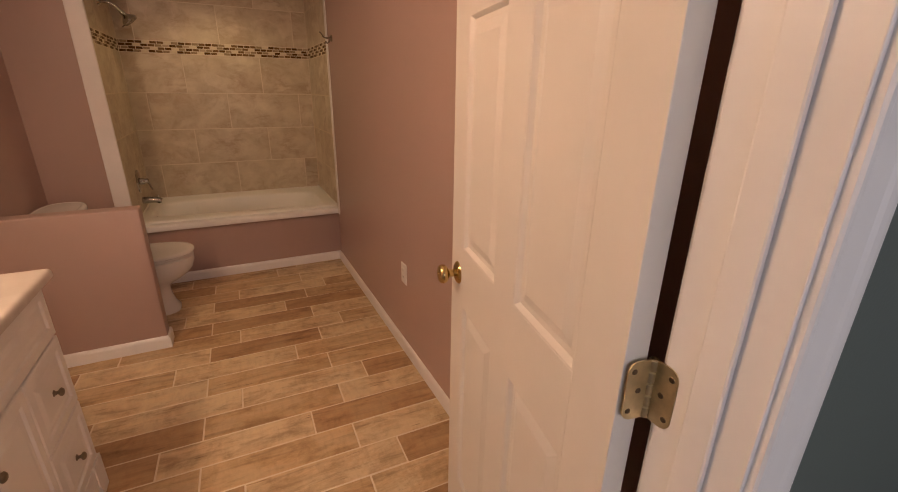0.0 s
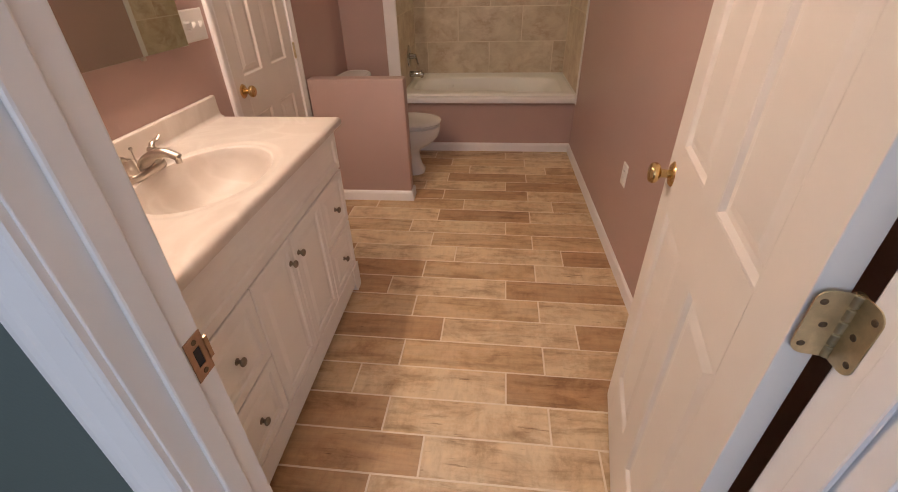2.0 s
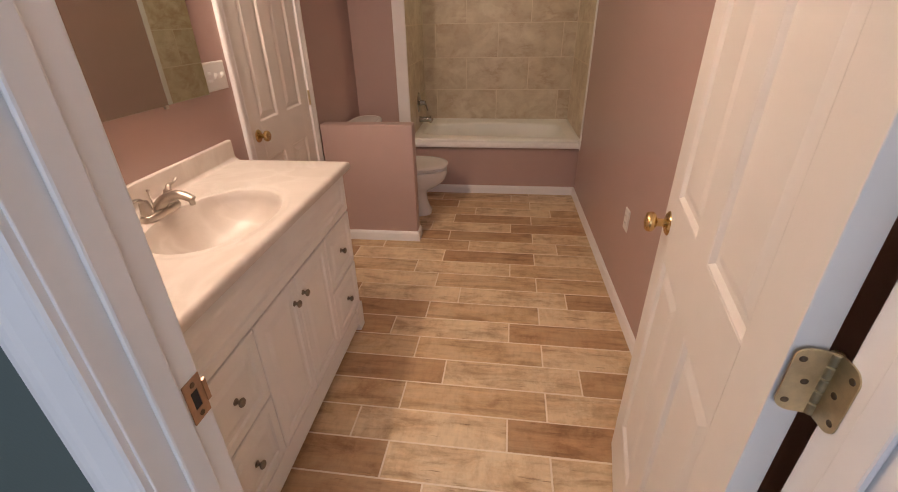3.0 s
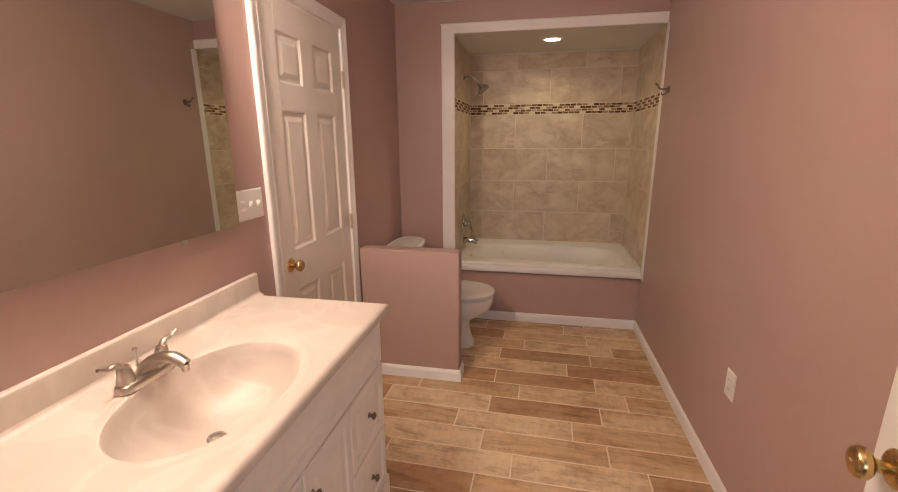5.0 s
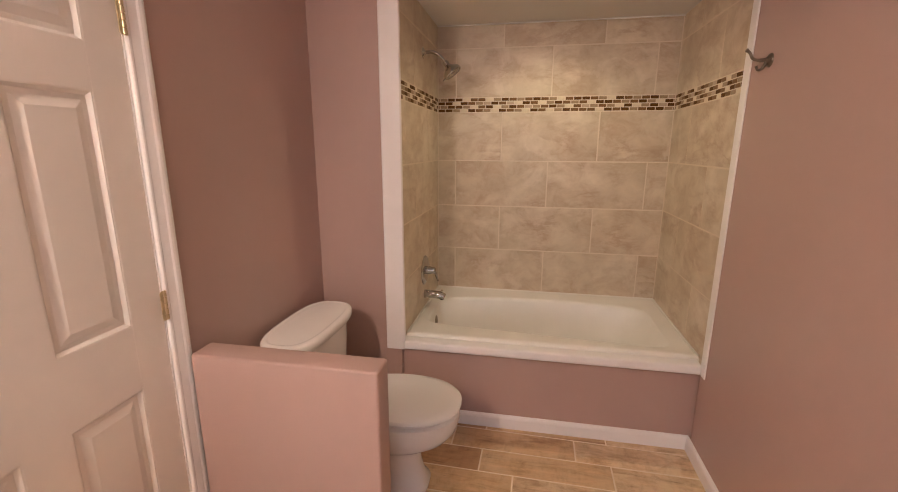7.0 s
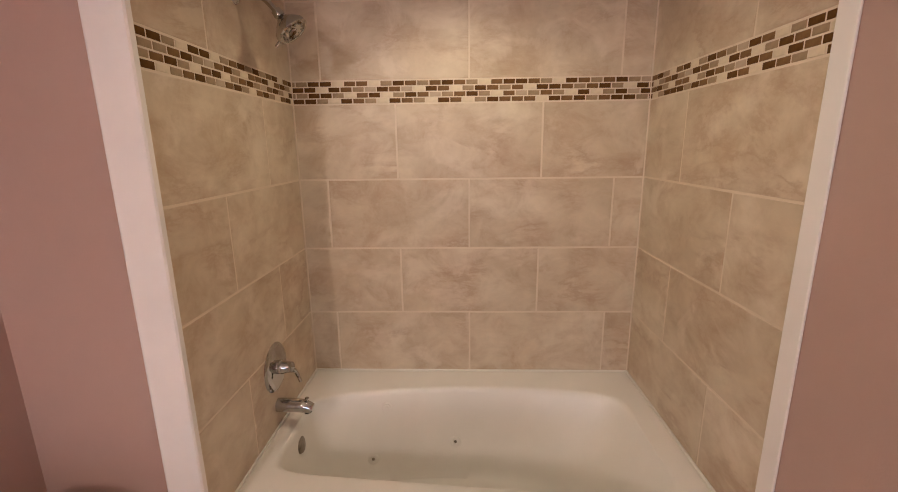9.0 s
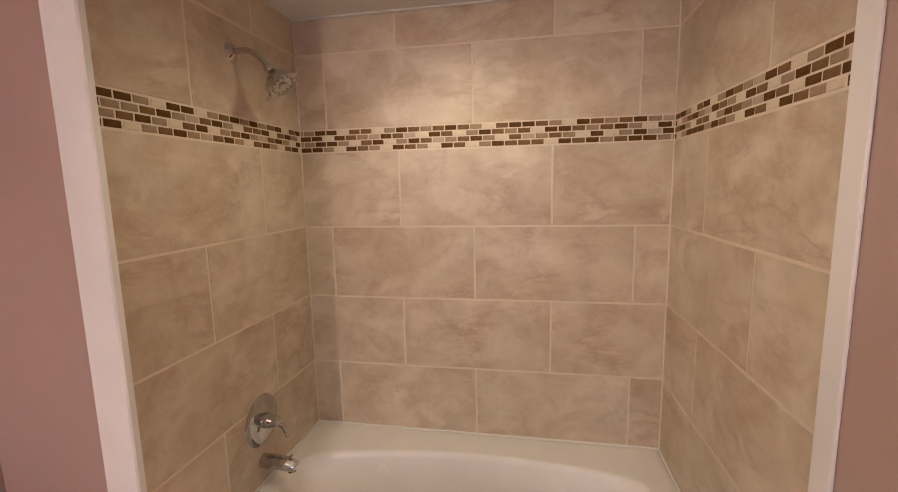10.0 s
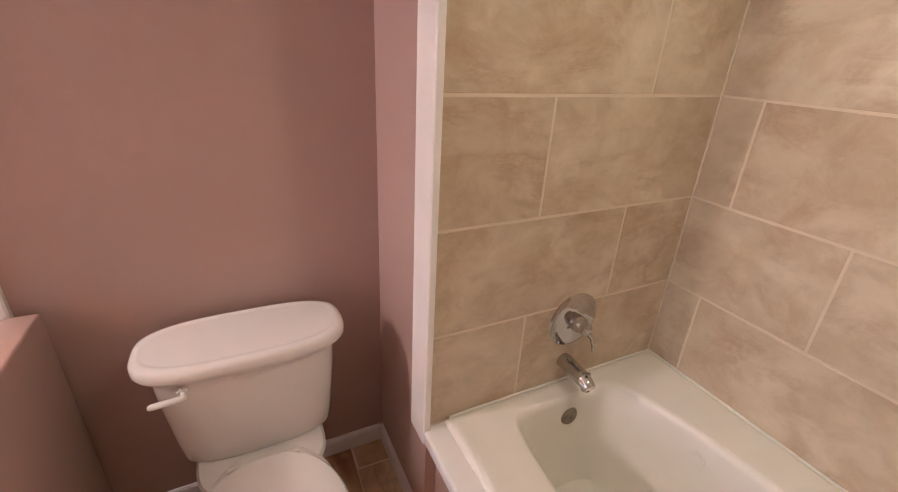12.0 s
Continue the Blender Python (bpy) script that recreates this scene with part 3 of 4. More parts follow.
front("top_panel", VY0 + 0.030, VY1 - 0.030, 0.674, 0.846, "long false drawer panel")
for y0, y1 in ((VY0 + 0.030, VY0 + 0.326), (VY1 - 0.326, VY1 - 0.030)):
    for z0, z1 in ((0.410, 0.666), (0.155, 0.403)):
        dr = front("drawer", y0, y1, z0, z1)
        cab_knob(dr, (y0 + y1) / 2, (z0 + z1) / 2)
VM = (VY0 + VY1) / 2
for y0, y1, ky in ((VY0 + 0.330, VM - 0.002, VM - 0.037), (VM + 0.002, VY1 - 0.330, VM + 0.033)):
    dr = front("door", y0, y1, 0.155, 0.666)
    cab_knob(dr, ky, 0.582)
# plinth with bracket feet
plinth = boxes((VX - 0.014, VX + 0.012, VY0 + 0.008, VY1 - 0.008, 0.045, 0.142), bevel=0.004)
part("base_rail", plinth, CABINET, cab)
for y0, y1 in ((VY0 + 0.006, VY0 + 0.085), (VY1 - 0.085, VY1 - 0.006)):
    ft = loft([[Vector((x, a, b)) for a, b in ((y0, 0), (y1 - 0.018, 0), (y1, 0.06), (y1, 0.145), (y0, 0.145))] for x in (VX - 0.016, VX + 0.016)])
    if y0 > 3:
        bmesh.ops.transform(ft, matrix=Matrix.Translation((0, y0 + y1, 0)) @ Matrix.Diagonal((1, -1, 1, 1)), verts=ft.verts)
    part("bracket_foot", ft, CABINET, cab)
for y0 in (VY0 + 0.012, VY1 - 0.06):
    part("back_foot", box(XL + 0.01, XL + 0.07, y0, y0 + 0.048, 0, 0.11), CABINET, cab)

# one-piece marble top with an oval bowl
top = thing("bathroom_countertop", "cream cultured marble vanity top with an integral oval basin", "countertop")
BX, BY, RX, RY = 0.85, VM, 0.178, 0.252
N = 64
def top_ring(z, inset):
    """The rectangular outline walked at the bowl's angles."""
    out = []
    x0, x1, y0, y1 = XL + 0.002 + inset, 1.092 - inset, VY0 - 0.004 + inset, VY1 + 0.004 - inset
    for i in range(N):
        a = 2 * math.pi * i / N
        c, s = math.cos(a), math.sin(a)
        r = min(((x1 - BX) / c if c > 0 else (x0 - BX) / c) if abs(c) > 1e-6 else 9, ((y1 - BY) / s if s > 0 else (y0 - BY) / s) if abs(s) > 1e-6 else 9)
        out.append(Vector((BX + r * c, BY + r * s, z)))
    corners = [(x1, y1), (x0, y1), (x0, y0), (x1, y0)]
    for cx, cy in corners:
        j = min(range(N), key=lambda q: (out[q].x - cx) ** 2 + (out[q].y - cy) ** 2)
        out[j] = Vector((cx, cy, z))
    return out


loops = [top_ring(0.856, 0.012), top_ring(0.857, 0.004), top_ring(0.862, 0.0), top_ring(0.876, 0.0), top_ring(0.884, 0.002), top_ring(0.890, 0.007), top_ring(0.8925, 0.013), top_ring(0.893, 0.020)]
bowl = [(1.20, 0.893), (1.16, 0.893), (1.13, 0.8895), (1.09, 0.8888), (1.05, 0.8900), (1.02, 0.8885), (1.0, 0.883)]
bowl += [(f, 0.881 - 0.142 * (1 - f ** 3.2) ** 0.62) for f in (0.985, 0.96, 0.92, 0.86, 0.78, 0.67, 0.54, 0.40, 0.25, 0.12)]
for f, z in bowl:
    loops.append(oval(BX + (1 - f) * -0.03, BY, RX * f, RY * f, z, N))
part("slab", loft(loops, False, True), MARBLE, top, "", True)
part("backsplash", box(XL + 0.002, XL + 0.024, VY0 - 0.004, VY1 + 0.004, 0.885, 0.982, bevel=0.007, seg=3), MARBLE, top, "", True)
part("splash_cove", loft([[Vector((XL + 0.022 + a, y, 0.890 + b)) for a, b in ((0, 0), (0.020, 0.002), (0.008, 0.006), (0.003, 0.012), (0.001, 0.022), (0, 0.022))] for y in (VY0 - 0.003, VY1 + 0.003)]), MARBLE, top, "", True)
part("drain", lathe([(0, 0.7470), (0.012, 0.7470), (0.014, 0.7455), (0.021, 0.7465), (0.024, 0.7420)], 24, Matrix.Translation((BX - 0.018, BY, 0))), NICKEL, top, "metal drain ring", True)

# centre-set faucet with two levers
fc = thing("basin_faucet", "brushed nickel two-handle basin faucet on the vanity top", "faucet")
FX, FY, FZ = 0.652, VM, 0.893
base = loft([oval(FX, FY, 0.028 * f, 0.082 * f, FZ + h, 36, 2.8) for f, h in ((1, 0), (1, 0.010), (0.96, 0.017), (0.85, 0.021), (0.5, 0.022))])
part("base_plate", base, NICKEL, fc, "", True)
sp_line = sub_curve([(FX, FY, FZ + 0.015), (FX + 0.008, FY, FZ + 0.034), (FX + 0.042, FY, FZ + 0.058), (FX + 0.088, FY, FZ + 0.068), (FX + 0.126, FY, FZ + 0.053)], 6)
part("spout", tube(sp_line, [(0.026 - 0.012 * i / (len(sp_line) - 1), 0.021 - 0.009 * i / (len(sp_line) - 1)) for i in range(len(sp_line))], 18), NICKEL, fc, "", True)
part("aerator", lathe([(0, -0.012), (0.009, -0.012), (0.010, 0.0), (0.010, 0.006)], 18, Matrix.Translation((FX + 0.121, FY, FZ + 0.047))), NICKEL, fc, "", True)
part("lift_rod", add(tube([(FX - 0.020, FY, FZ + 0.01), (FX - 0.022, FY, FZ + 0.075)], 0.0025, 8), lathe([(0, 0.010), (0.005, 0.008), (0.006, 0.003), (0.003, 0)], 14, Matrix.Translation((FX - 0.022, FY, FZ + 0.074)))), NICKEL, fc, "", True)
for sgn in (-1, 1):
    hy = FY + 0.055 * sgn
    hb = part("handle", lathe([(0.019, 0.0), (0.0195, 0.012), (0.017, 0.028), (0.0155, 0.040), (0.012, 0.048), (0, 0.051)], 24, Matrix.Translation((FX, hy, FZ + 0.016))), NICKEL, fc, "", True)
    lv = sub_curve([(FX, hy, FZ + 0.058), (FX - 0.002, hy + 0.016 * sgn, FZ + 0.074), (FX - 0.003, hy + 0.036 * sgn, FZ + 0.074), (FX - 0.003, hy + 0.058 * sgn, FZ + 0.084)], 5)
    part("lever", tube(lv, [(0.010, 0.007)] * 5 + [(0.008, 0.005)] * 5 + [(0.006, 0.004)] * 5 + [(0.005, 0.004)], 12), NICKEL, hb, "", True)

# mirror
mir = thing("wall_mirror", "large frameless wall mirror above the vanity", "mirror")
part("glass", panel_face((XL + 0.003, 2.70, 1.185), (0, 1, 0), (0, 0, 1), 1.075, 0.80, [(0, 0.0), (0, 0.004), (0.002, 0.006)], back=-0.0), MIRROR, mir)
for y, z in ((2.95, 1.183), (3.52, 1.183), (2.95, 1.983), (3.52, 1.983)):
    part("clip", box(XL + 0.001, XL + 0.013, y - 0.008, y + 0.008, z - 0.008 if z < 1.5 else z - 0.004, z + 0.004 if z < 1.5 else z + 0.008, bevel=0.002), NICKEL, mir, "small metal clip")

# the mirror hangs a little out of true with the wall
mir.matrix_world = Matrix.Translation((XL + 0.007, 2.70, 0)) @ Matrix.Rotation(radians(-0.9), 4, "Z") @ Matrix.Translation((-XL, -2.70, 0))

# vanity light bar over the mirror
vl = thing("vanity_light", "nickel vanity light bar with three lit round bulbs above the mirror", "wall lamp")
part("bar", box(XL + 0.001, XL + 0.03, 2.94, 3.54, 2.12, 2.20, bevel=0.008), NICKEL, vl)
BULB = glow("lit_bulb", WARM, 126.0)
for i in range(3):
    y = 3.02 + 0.22 * i
    part("arm", tube(sub_curve([(XL + 0.025, y, 2.16), (XL + 0.10, y, 2.185), (XL + 0.155, y, 2.18), (XL + 0.165, y, 2.16)], 4), 0.008, 10), NICKEL, vl, "", True)
    part("cap", lathe([(0, 0.022), (0.014, 0.020), (0.019, 0.0), (0.0, 0.0)], 20, Matrix.Translation((XL + 0.165, y, 2.145))), NICKEL, vl, "", True)
    part("bulb", lathe([(0, -0.055), (0.0275, -0.0476), (0.0476, -0.0275), (0.055, 0.0), (0.0476, 0.0275), (0.0275, 0.0476), (0.015, 0.053)], 24, Matrix.Translation((XL + 0.165, y, 2.092))), BULB, vl, "lit frosted bulb", True)

# ---- toilet ----
def toilet():
    t = thing("toilet", "white porcelain two-piece toilet with its lid down", "toilet")
    cy = 5.36
    ring = lambda x0, x1, ry, z, p=2.3: oval((x0 + x1) / 2, cy, (x1 - x0) / 2, ry, z, 44, p)
    bowl = loft([ring(0.80, 1.210, 0.112, 0.0, 3), ring(0.80, 1.212, 0.112, 0.018, 3), ring(0.82, 1.190, 0.098, 0.06), ring(0.82, 1.175, 0.092, 0.12), ring(0.82, 1.172, 0.092, 0.17), ring(0.80, 1.195, 0.103, 0.200),
                 ring(0.78, 1.250, 0.134, 0.232), ring(0.77, 1.300, 0.160, 0.265), ring(0.765, 1.332, 0.178, 0.305), ring(0.765, 1.346, 0.187, 0.350), ring(0.77, 1.345, 0.186, 0.380), ring(0.78, 1.330, 0.174, 0.388)])
    part("bowl", bowl, PORCELAIN, t, "", True)
    part("tank_shelf", loft([oval(0.72, cy, 0.17, 0.115 + 0.02 * k, z, 36, 4) for k, z in ((0, 0.20), (1, 0.30), (3, 0.375), (2.6, 0.385))]), PORCELAIN, t, "", True)
    part("seat", loft([ring(0.85, 1.326, 0.168, 0.389), ring(0.848, 1.330, 0.171, 0.394), ring(0.848, 1.330, 0.171, 0.400), ring(0.852, 1.322, 0.165, 0.4045)]), PORCELAIN, t, "", True)
    part("lid", loft([ring(0.842, 1.346, 0.187, 0.4085), ring(0.840, 1.353, 0.192, 0.413), ring(0.841, 1.352, 0.191, 0.419), ring(0.846, 1.344, 0.185, 0.426), ring(0.875, 1.310, 0.158, 0.431), ring(0.95, 1.22, 0.09, 0.433)]), PORCELAIN, t, "", True)
    for s in (-1, 1):
        part("lid_hinge", tube([(0.848, cy + 0.07 * s - 0.022, 0.412), (0.848, cy + 0.07 * s + 0.022, 0.412)], 0.011, 14), PLASTIC, t, "", True)
    tr = lambda f, z, d=0.0: oval(0.682, cy, 0.112 * f + d, 0.236 * f + d, z, 56, 3.3)
    part("tank", loft([tr(0.82, 0.385), tr(0.86, 0.392), tr(0.90, 0.45), tr(0.965, 0.60), tr(0.985, 0.700)]), PORCELAIN, t, "", True)
    lr = lambda d, z: oval(0.688, cy, 0.127 + d, 0.266 + d, z + 0.008, 56, 3.0)
    part("tank_lid", loft([lr(-0.014, 0.691), lr(-0.003, 0.693), lr(0.001, 0.702), lr(0.0, 0.720), lr(-0.006, 0.729), lr(-0.016, 0.7325), lr(-0.022, 0.7325), lr(-0.026, 0.7305), lr(-0.032, 0.7305), lr(-0.05, 0.7325)]), PORCELAIN, t, "", True)
    lev = part("flush_lever", tube(sub_curve([(0.795, 5.205, 0.667), (0.812, 5.208, 0.668), (0.818, 5.185, 0.669), (0.816, 5.135, 0.664)], 5), [(0.007, 0.007)] * 5 + [(0.010, 0.007)] * 10 + [(0.007, 0.005)], 14), PLASTIC, t, "white flush lever", True)
    part("lever_boss", lathe([(0, 0.016), (0.010, 0.015), (0.013, 0.006), (0.013, -0.004)], 18, Matrix.Translation((0.782, 5.205, 0.667)) @ Matrix.Rotation(radians(90), 4, "Y")), PLASTIC, lev, "", True)
    for s in (-1, 1):
        part("bolt_cap", lathe([(0, 0.018), (0.008, 0.016), (0.012, 0.009), (0.013, 0)], 16, Matrix.Translation((0.98, cy + 0.105 * s, 0.0))), PLASTIC, t, "", True)
    return t


toilet()

# ---- tub ----
tub = thing("bathtub", "white acrylic alcove whirlpool bathtub", "bathtub")
TN = 180


def tub_rect(z, inset=0.0):
    x0, x1, y0, y1 = XT + 0.002 + inset, XTR - 0.002 - inset, 5.846 + inset, YB - 0.002 - inset
    cx, cy = 1.69, 6.27
    out = []
    for i in range(TN):
        a = 2 * math.pi * i / TN
        c, s = math.cos(a), math.sin(a)
        r = min(((x1 - cx) / c if c > 0 else (x0 - cx) / c) if abs(c) > 1e-6 else 9, ((y1 - cy) / s if s > 0 else (y0 - cy) / s) if abs(s) > 1e-6 else 9)
        out.append(Vector((cx + r * c, cy + r * s, z)))
    for px, py in ((x1, y1), (x0, y1), (x0, y0), (x1, y0)):
        j = min(range(TN), key=lambda q: (out[q].x - px) ** 2 + (out[q].y - py) ** 2)
        out[j] = Vector((px, py, z))
    return out


shell = [tub_rect(0.44), tub_rect(0.482), tub_rect(0.490, 0.003), tub_rect(0.495, 0.010), tub_rect(0.497, 0.020), tub_rect(0.495, 0.034)]


def tub_ring(f, z, p, dx=0.0, fx=1.0):
    """The bowl's outline: a wide front rim that narrows away from the taps and a bowed back edge."""
    out = []
    for i in range(TN):
        a = 2 * math.pi * i / TN
        c, s = math.cos(a) / 0.66, math.sin(a) / 0.29
        r = (abs(c) ** p + abs(s) ** p) ** (-1 / p)
        ux, uy = r * c, r * s
        front, back = 5.972 - 0.052 * ux, 6.548 - 0.075 * ux * ux + 0.015 * ux
        out.append(Vector((1.688 + dx + 0.652 * fx * ux, (front + back) / 2 + (back - front) / 2 * f * uy, z)))
    return out


for f, z, p, dx, fx in ((1.03, 0.489, 11, 0, 1.012), (1.0, 0.4875, 11, 0, 1.0), (0.975, 0.480, 10, 0, 0.99), (0.955, 0.465, 9, -0.002, 0.98), (0.92, 0.36, 6.5, -0.03, 0.93), (0.86, 0.22, 4.6, -0.06, 0.86), (0.80, 0.13, 4.0, -0.08, 0.79), (0.68, 0.095, 3.4, -0.09, 0.70), (0.45, 0.088, 3, -0.09, 0.48)):
    shell.append(tub_ring(f, z, p, dx, fx))
part("shell", loft(shell, False, True), ACRYLIC, tub, "", True)
part("overflow_plate", lathe([(0, 0.010), (0.020, 0.010), (0.031, 0.007), (0.034, 0.0)], 28, Matrix.Translation((1.046, 6.265, 0.405)) @ Matrix.Rotation(radians(80), 4, "Y")), BRONZE, tub, "dark metal overflow plate", True)
part("drain", lathe([(0, 0.006), (0.018, 0.006), (0.028, 0.003), (0.030, 0)], 24, Matrix.Translation((1.30, 6.27, 0.103))), CHROME, tub, "chrome drain", True)


def jet(x, y, z, nx, ny, nz):
    m4 = Matrix.Translation((x, y, z)) @ Vector((nx, ny, nz)).to_track_quat("Z", "Y").to_matrix().to_4x4()
    j = part("jet", lathe([(0.007, 0.001), (0.008, 0.004), (0.018, 0.005), (0.024, 0.002), (0.025, -0.004)], 24, m4), ACRYLIC, tub, "", True)
    part("nozzle", lathe([(0, 0.002), (0.0068, 0.002), (0.0068, -0.004)], 16, m4), BRONZE, j, "", True)


jet(1.279, 6.461, 0.185, 0.23, -0.95, 0.21)
jet(1.64, 6.51, 0.241, 0.02, -0.99, 0.12)

part("air_button", lathe([(0, 0.006), (0.010, 0.006), (0.012, 0.003), (0.019, 0.004), (0.022, 0)], 24, Matrix.Translation((1.341, 6.502, 0.414)) @ Vector((0.16, -0.98, 0.07)).to_track_quat("Z", "Y").to_matrix().to_4x4()), ACRYLIC, tub, "", True)

# ---- shower fittings ----
sh = thing("wall_shower", "chrome shower head on a curved wall arm", "shower head")
arm_line = sub_curve([(XT, 6.28, 1.99), (XT + 0.055, 6.28, 1.992), (XT + 0.095, 6.282, 1.972), (XT + 0.128, 6.284, 1.935)], 6)
part("arm", tube(arm_line, 0.0095, 14), CHROME, sh, "", True)
part("flange", lathe([(0, 0.016), (0.011, 0.016), (0.014, 0.012), (0.028, 0.005), (0.031, 0)], 28, Matrix.Translation((XT, 6.28, 1.99)) @ Matrix.Rotation(radians(90), 4, "Y")), CHROME, sh, "", True)
hm = Matrix.Translation((XT + 0.126, 6.284, 1.938)) @ Matrix.Rotation(radians(142), 4, "Y") @ Matrix.Scale(1.25, 4)
head = part("head", lathe([(0, -0.006), (0.012, -0.004), (0.014, 0.008), (0.012, 0.016), (0.018, 0.024), (0.032, 0.036), (0.041, 0.046), (0.043, 0.052), (0.043, 0.060), (0.040, 0.063), (0.037, 0.062)], 32, hm), CHROME, sh, "", True)
part("face_plate", lathe([(0.0375, 0.0620), (0.036, 0.0605), (0.012, 0.0605), (0.010, 0.064), (0, 0.064)], 32, hm), CHROME, head, "chrome nozzle face", True)
for k in range(14):
    a = 2 * math.pi * k / 14
    part("nozzle", lathe([(0, 0.0635), (0.0018, 0.063), (0.0022, 0.0605)], 8, hm @ Matrix.Translation((0.028 * math.cos(a), 0.028 * math.sin(a), 0))), BRONZE, head, "", True)
part("spray_lever", tube([hm @ Vector((0.041, 0, 0.055)), hm @ Vector((0.058, 0, 0.058))], [0.005, 0.004], 10), CHROME, head, "", True)

vv = thing("shower_valve", "round chrome shower valve with a lever handle", "shower valve")
vm = Matrix.Translation((XT, 6.278, 0.727)) @ Matrix.Rotation(radians(90), 4, "Y")
part("escutcheon", lathe([(0.018, 0.014), (0.045, 0.012), (0.074, 0.010), (0.088, 0.006), (0.093, 0.0)], 40, vm), CHROME, vv, "", True)
hub = part("hub", lathe([(0, 0.070), (0.014, 0.069), (0.020, 0.064), (0.021, 0.045), (0.026, 0.036), (0.027, 0.012)], 28, vm), CHROME, vv, "", True)
part("lever", tube(sub_curve([(XT + 0.056, 6.278, 0.722), (XT + 0.066, 6.296, 0.700), (XT + 0.072, 6.306, 0.672), (XT + 0.078, 6.308, 0.650)], 5), [(0.011, 0.009)] * 5 + [(0.009, 0.007)] * 5 + [(0.007, 0.006)] * 6, 14), CHROME, hub, "", True)

ts = thing("tub_spout", "chrome tub spout below the shower valve", "tub spout")
sp_pts = sub_curve([(XT, 6.268, 0.575), (XT + 0.05, 6.268, 0.575), (XT + 0.10, 6.268, 0.571), (XT + 0.130, 6.268, 0.560)], 6)
part("body", tube(sp_pts, [0.026] * 7 + [0.025] * 6 + [0.0235, 0.0225, 0.022, 0.021, 0.0205, 0.019], 24), CHROME, ts, "", True)
part("diverter_knob", lathe([(0.003, 0), (0.003, 0.008), (0.007, 0.010), (0.0075, 0.015), (0, 0.017)], 16, Matrix.Translation((XT + 0.112, 6.268, 0.591))), CHROME, ts, "", True)
# near-black disc painted in for the shade of the spout mouth
part("outlet", lathe([(0, -0.004), (0.014, -0.004), (0.015, 0.006)], 18, Matrix.Translation((XT + 0.112, 6.268, 0.549))), HOLE_SHADE, ts, "", True)

# recessed can light
cl = thing("recessed_light", "lit recessed ceiling light with a white ring over the tub", "ceiling light")
part("trim_ring", lathe([(0.062, 0.0), (0.066, -0.005), (0.088, -0.006), (0.094, -0.003), (0.095, 0.0)], 40, Matrix.Translation((1.692, 6.15, ZA))), WHITE, cl, "", True)
part("lens", lathe([(0, -0.006), (0.035, -0.005), (0.055, -0.003), (0.063, 0.001)], 36, Matrix.Translation((1.692, 6.15, ZA))), glow("lit_lens", (1.0, 0.80, 0.58), 9.0), cl, "glowing frosted lens", True)

# robe hook on the wall beside the tub
rh = thing("robe_hook", "dark aged metal double robe hook on the mauve wall", "robe hook")
hk = Matrix.Translation((XR, 5.60, 1.785)) @ Matrix.Rotation(radians(-90), 4, "Y")
part("rose", lathe([(0, 0.016), (0.010, 0.015), (0.013, 0.010), (0.020, 0.007), (0.024, 0.003), (0.025, 0)], 26, hk), BRONZE, rh, "", True)
part("upper_hook", tube(sub_curve([(XR - 0.012, 5.60, 1.787), (XR - 0.035, 5.60, 1.785), (XR - 0.058, 5.60, 1.792), (XR - 0.070, 5.60, 1.812), (XR - 0.084, 5.60, 1.822)], 5), [0.007] * 6 + [0.005] * 10 + [0.0045, 0.005, 0.006, 0.007, 0.006], 12), BRONZE, rh, "", True)
part("lower_hook", tube(sub_curve([(XR - 0.012, 5.60, 1.780), (XR - 0.022, 5.60, 1.758), (XR - 0.036, 5.60, 1.752), (XR - 0.044, 5.60, 1.766)], 5), [0.006] * 6 + [0.0045] * 9 + [0.0055], 12), BRONZE, rh, "", True)

# electrical plates
sw = thing("switch_plate", "white three-gang wall plate with four toggle switches", "light switch")
part("plate", panel_face((XL, 3.797, 1.186), (0, 1, 0), (0, 0, 1), 0.166, 0.115, [(0, 0.0), (0, 0.002), (0.004, 0.006), (0.006, 0.0062)]), PLASTIC, sw)
for i in range(3):
    y = 3.834 + 0.046 * i
    if i == 0:
        for zz in (1.258, 1.229):
            part("toggle", loft([[Vector((XL + 0.005, y + a, zz + b)) for a, b in ((-0.011, -0.005), (0.011, -0.005), (0.011, 0.005), (-0.011, 0.005))], [Vector((XL + 0.019, y + 0.007 + a, zz + b)) for a, b in ((-0.005, -0.0035), (0.004, -0.0035), (0.004, 0.0035), (-0.005, 0.0035))]]), PLASTIC, sw)
    else:
        part("toggle", loft([[Vector((XL + 0.005, y + a, 1.2435 + b)) for a, b in ((-0.005, -0.012), (0.005, -0.012), (0.005, 0.012), (-0.005, 0.012))], [Vector((XL + 0.020, y + a, 1.2525 + b)) for a, b in ((-0.0035, -0.005), (0.0035, -0.005), (0.0035, 0.004), (-0.0035, 0.004))]]), PLASTIC, sw)

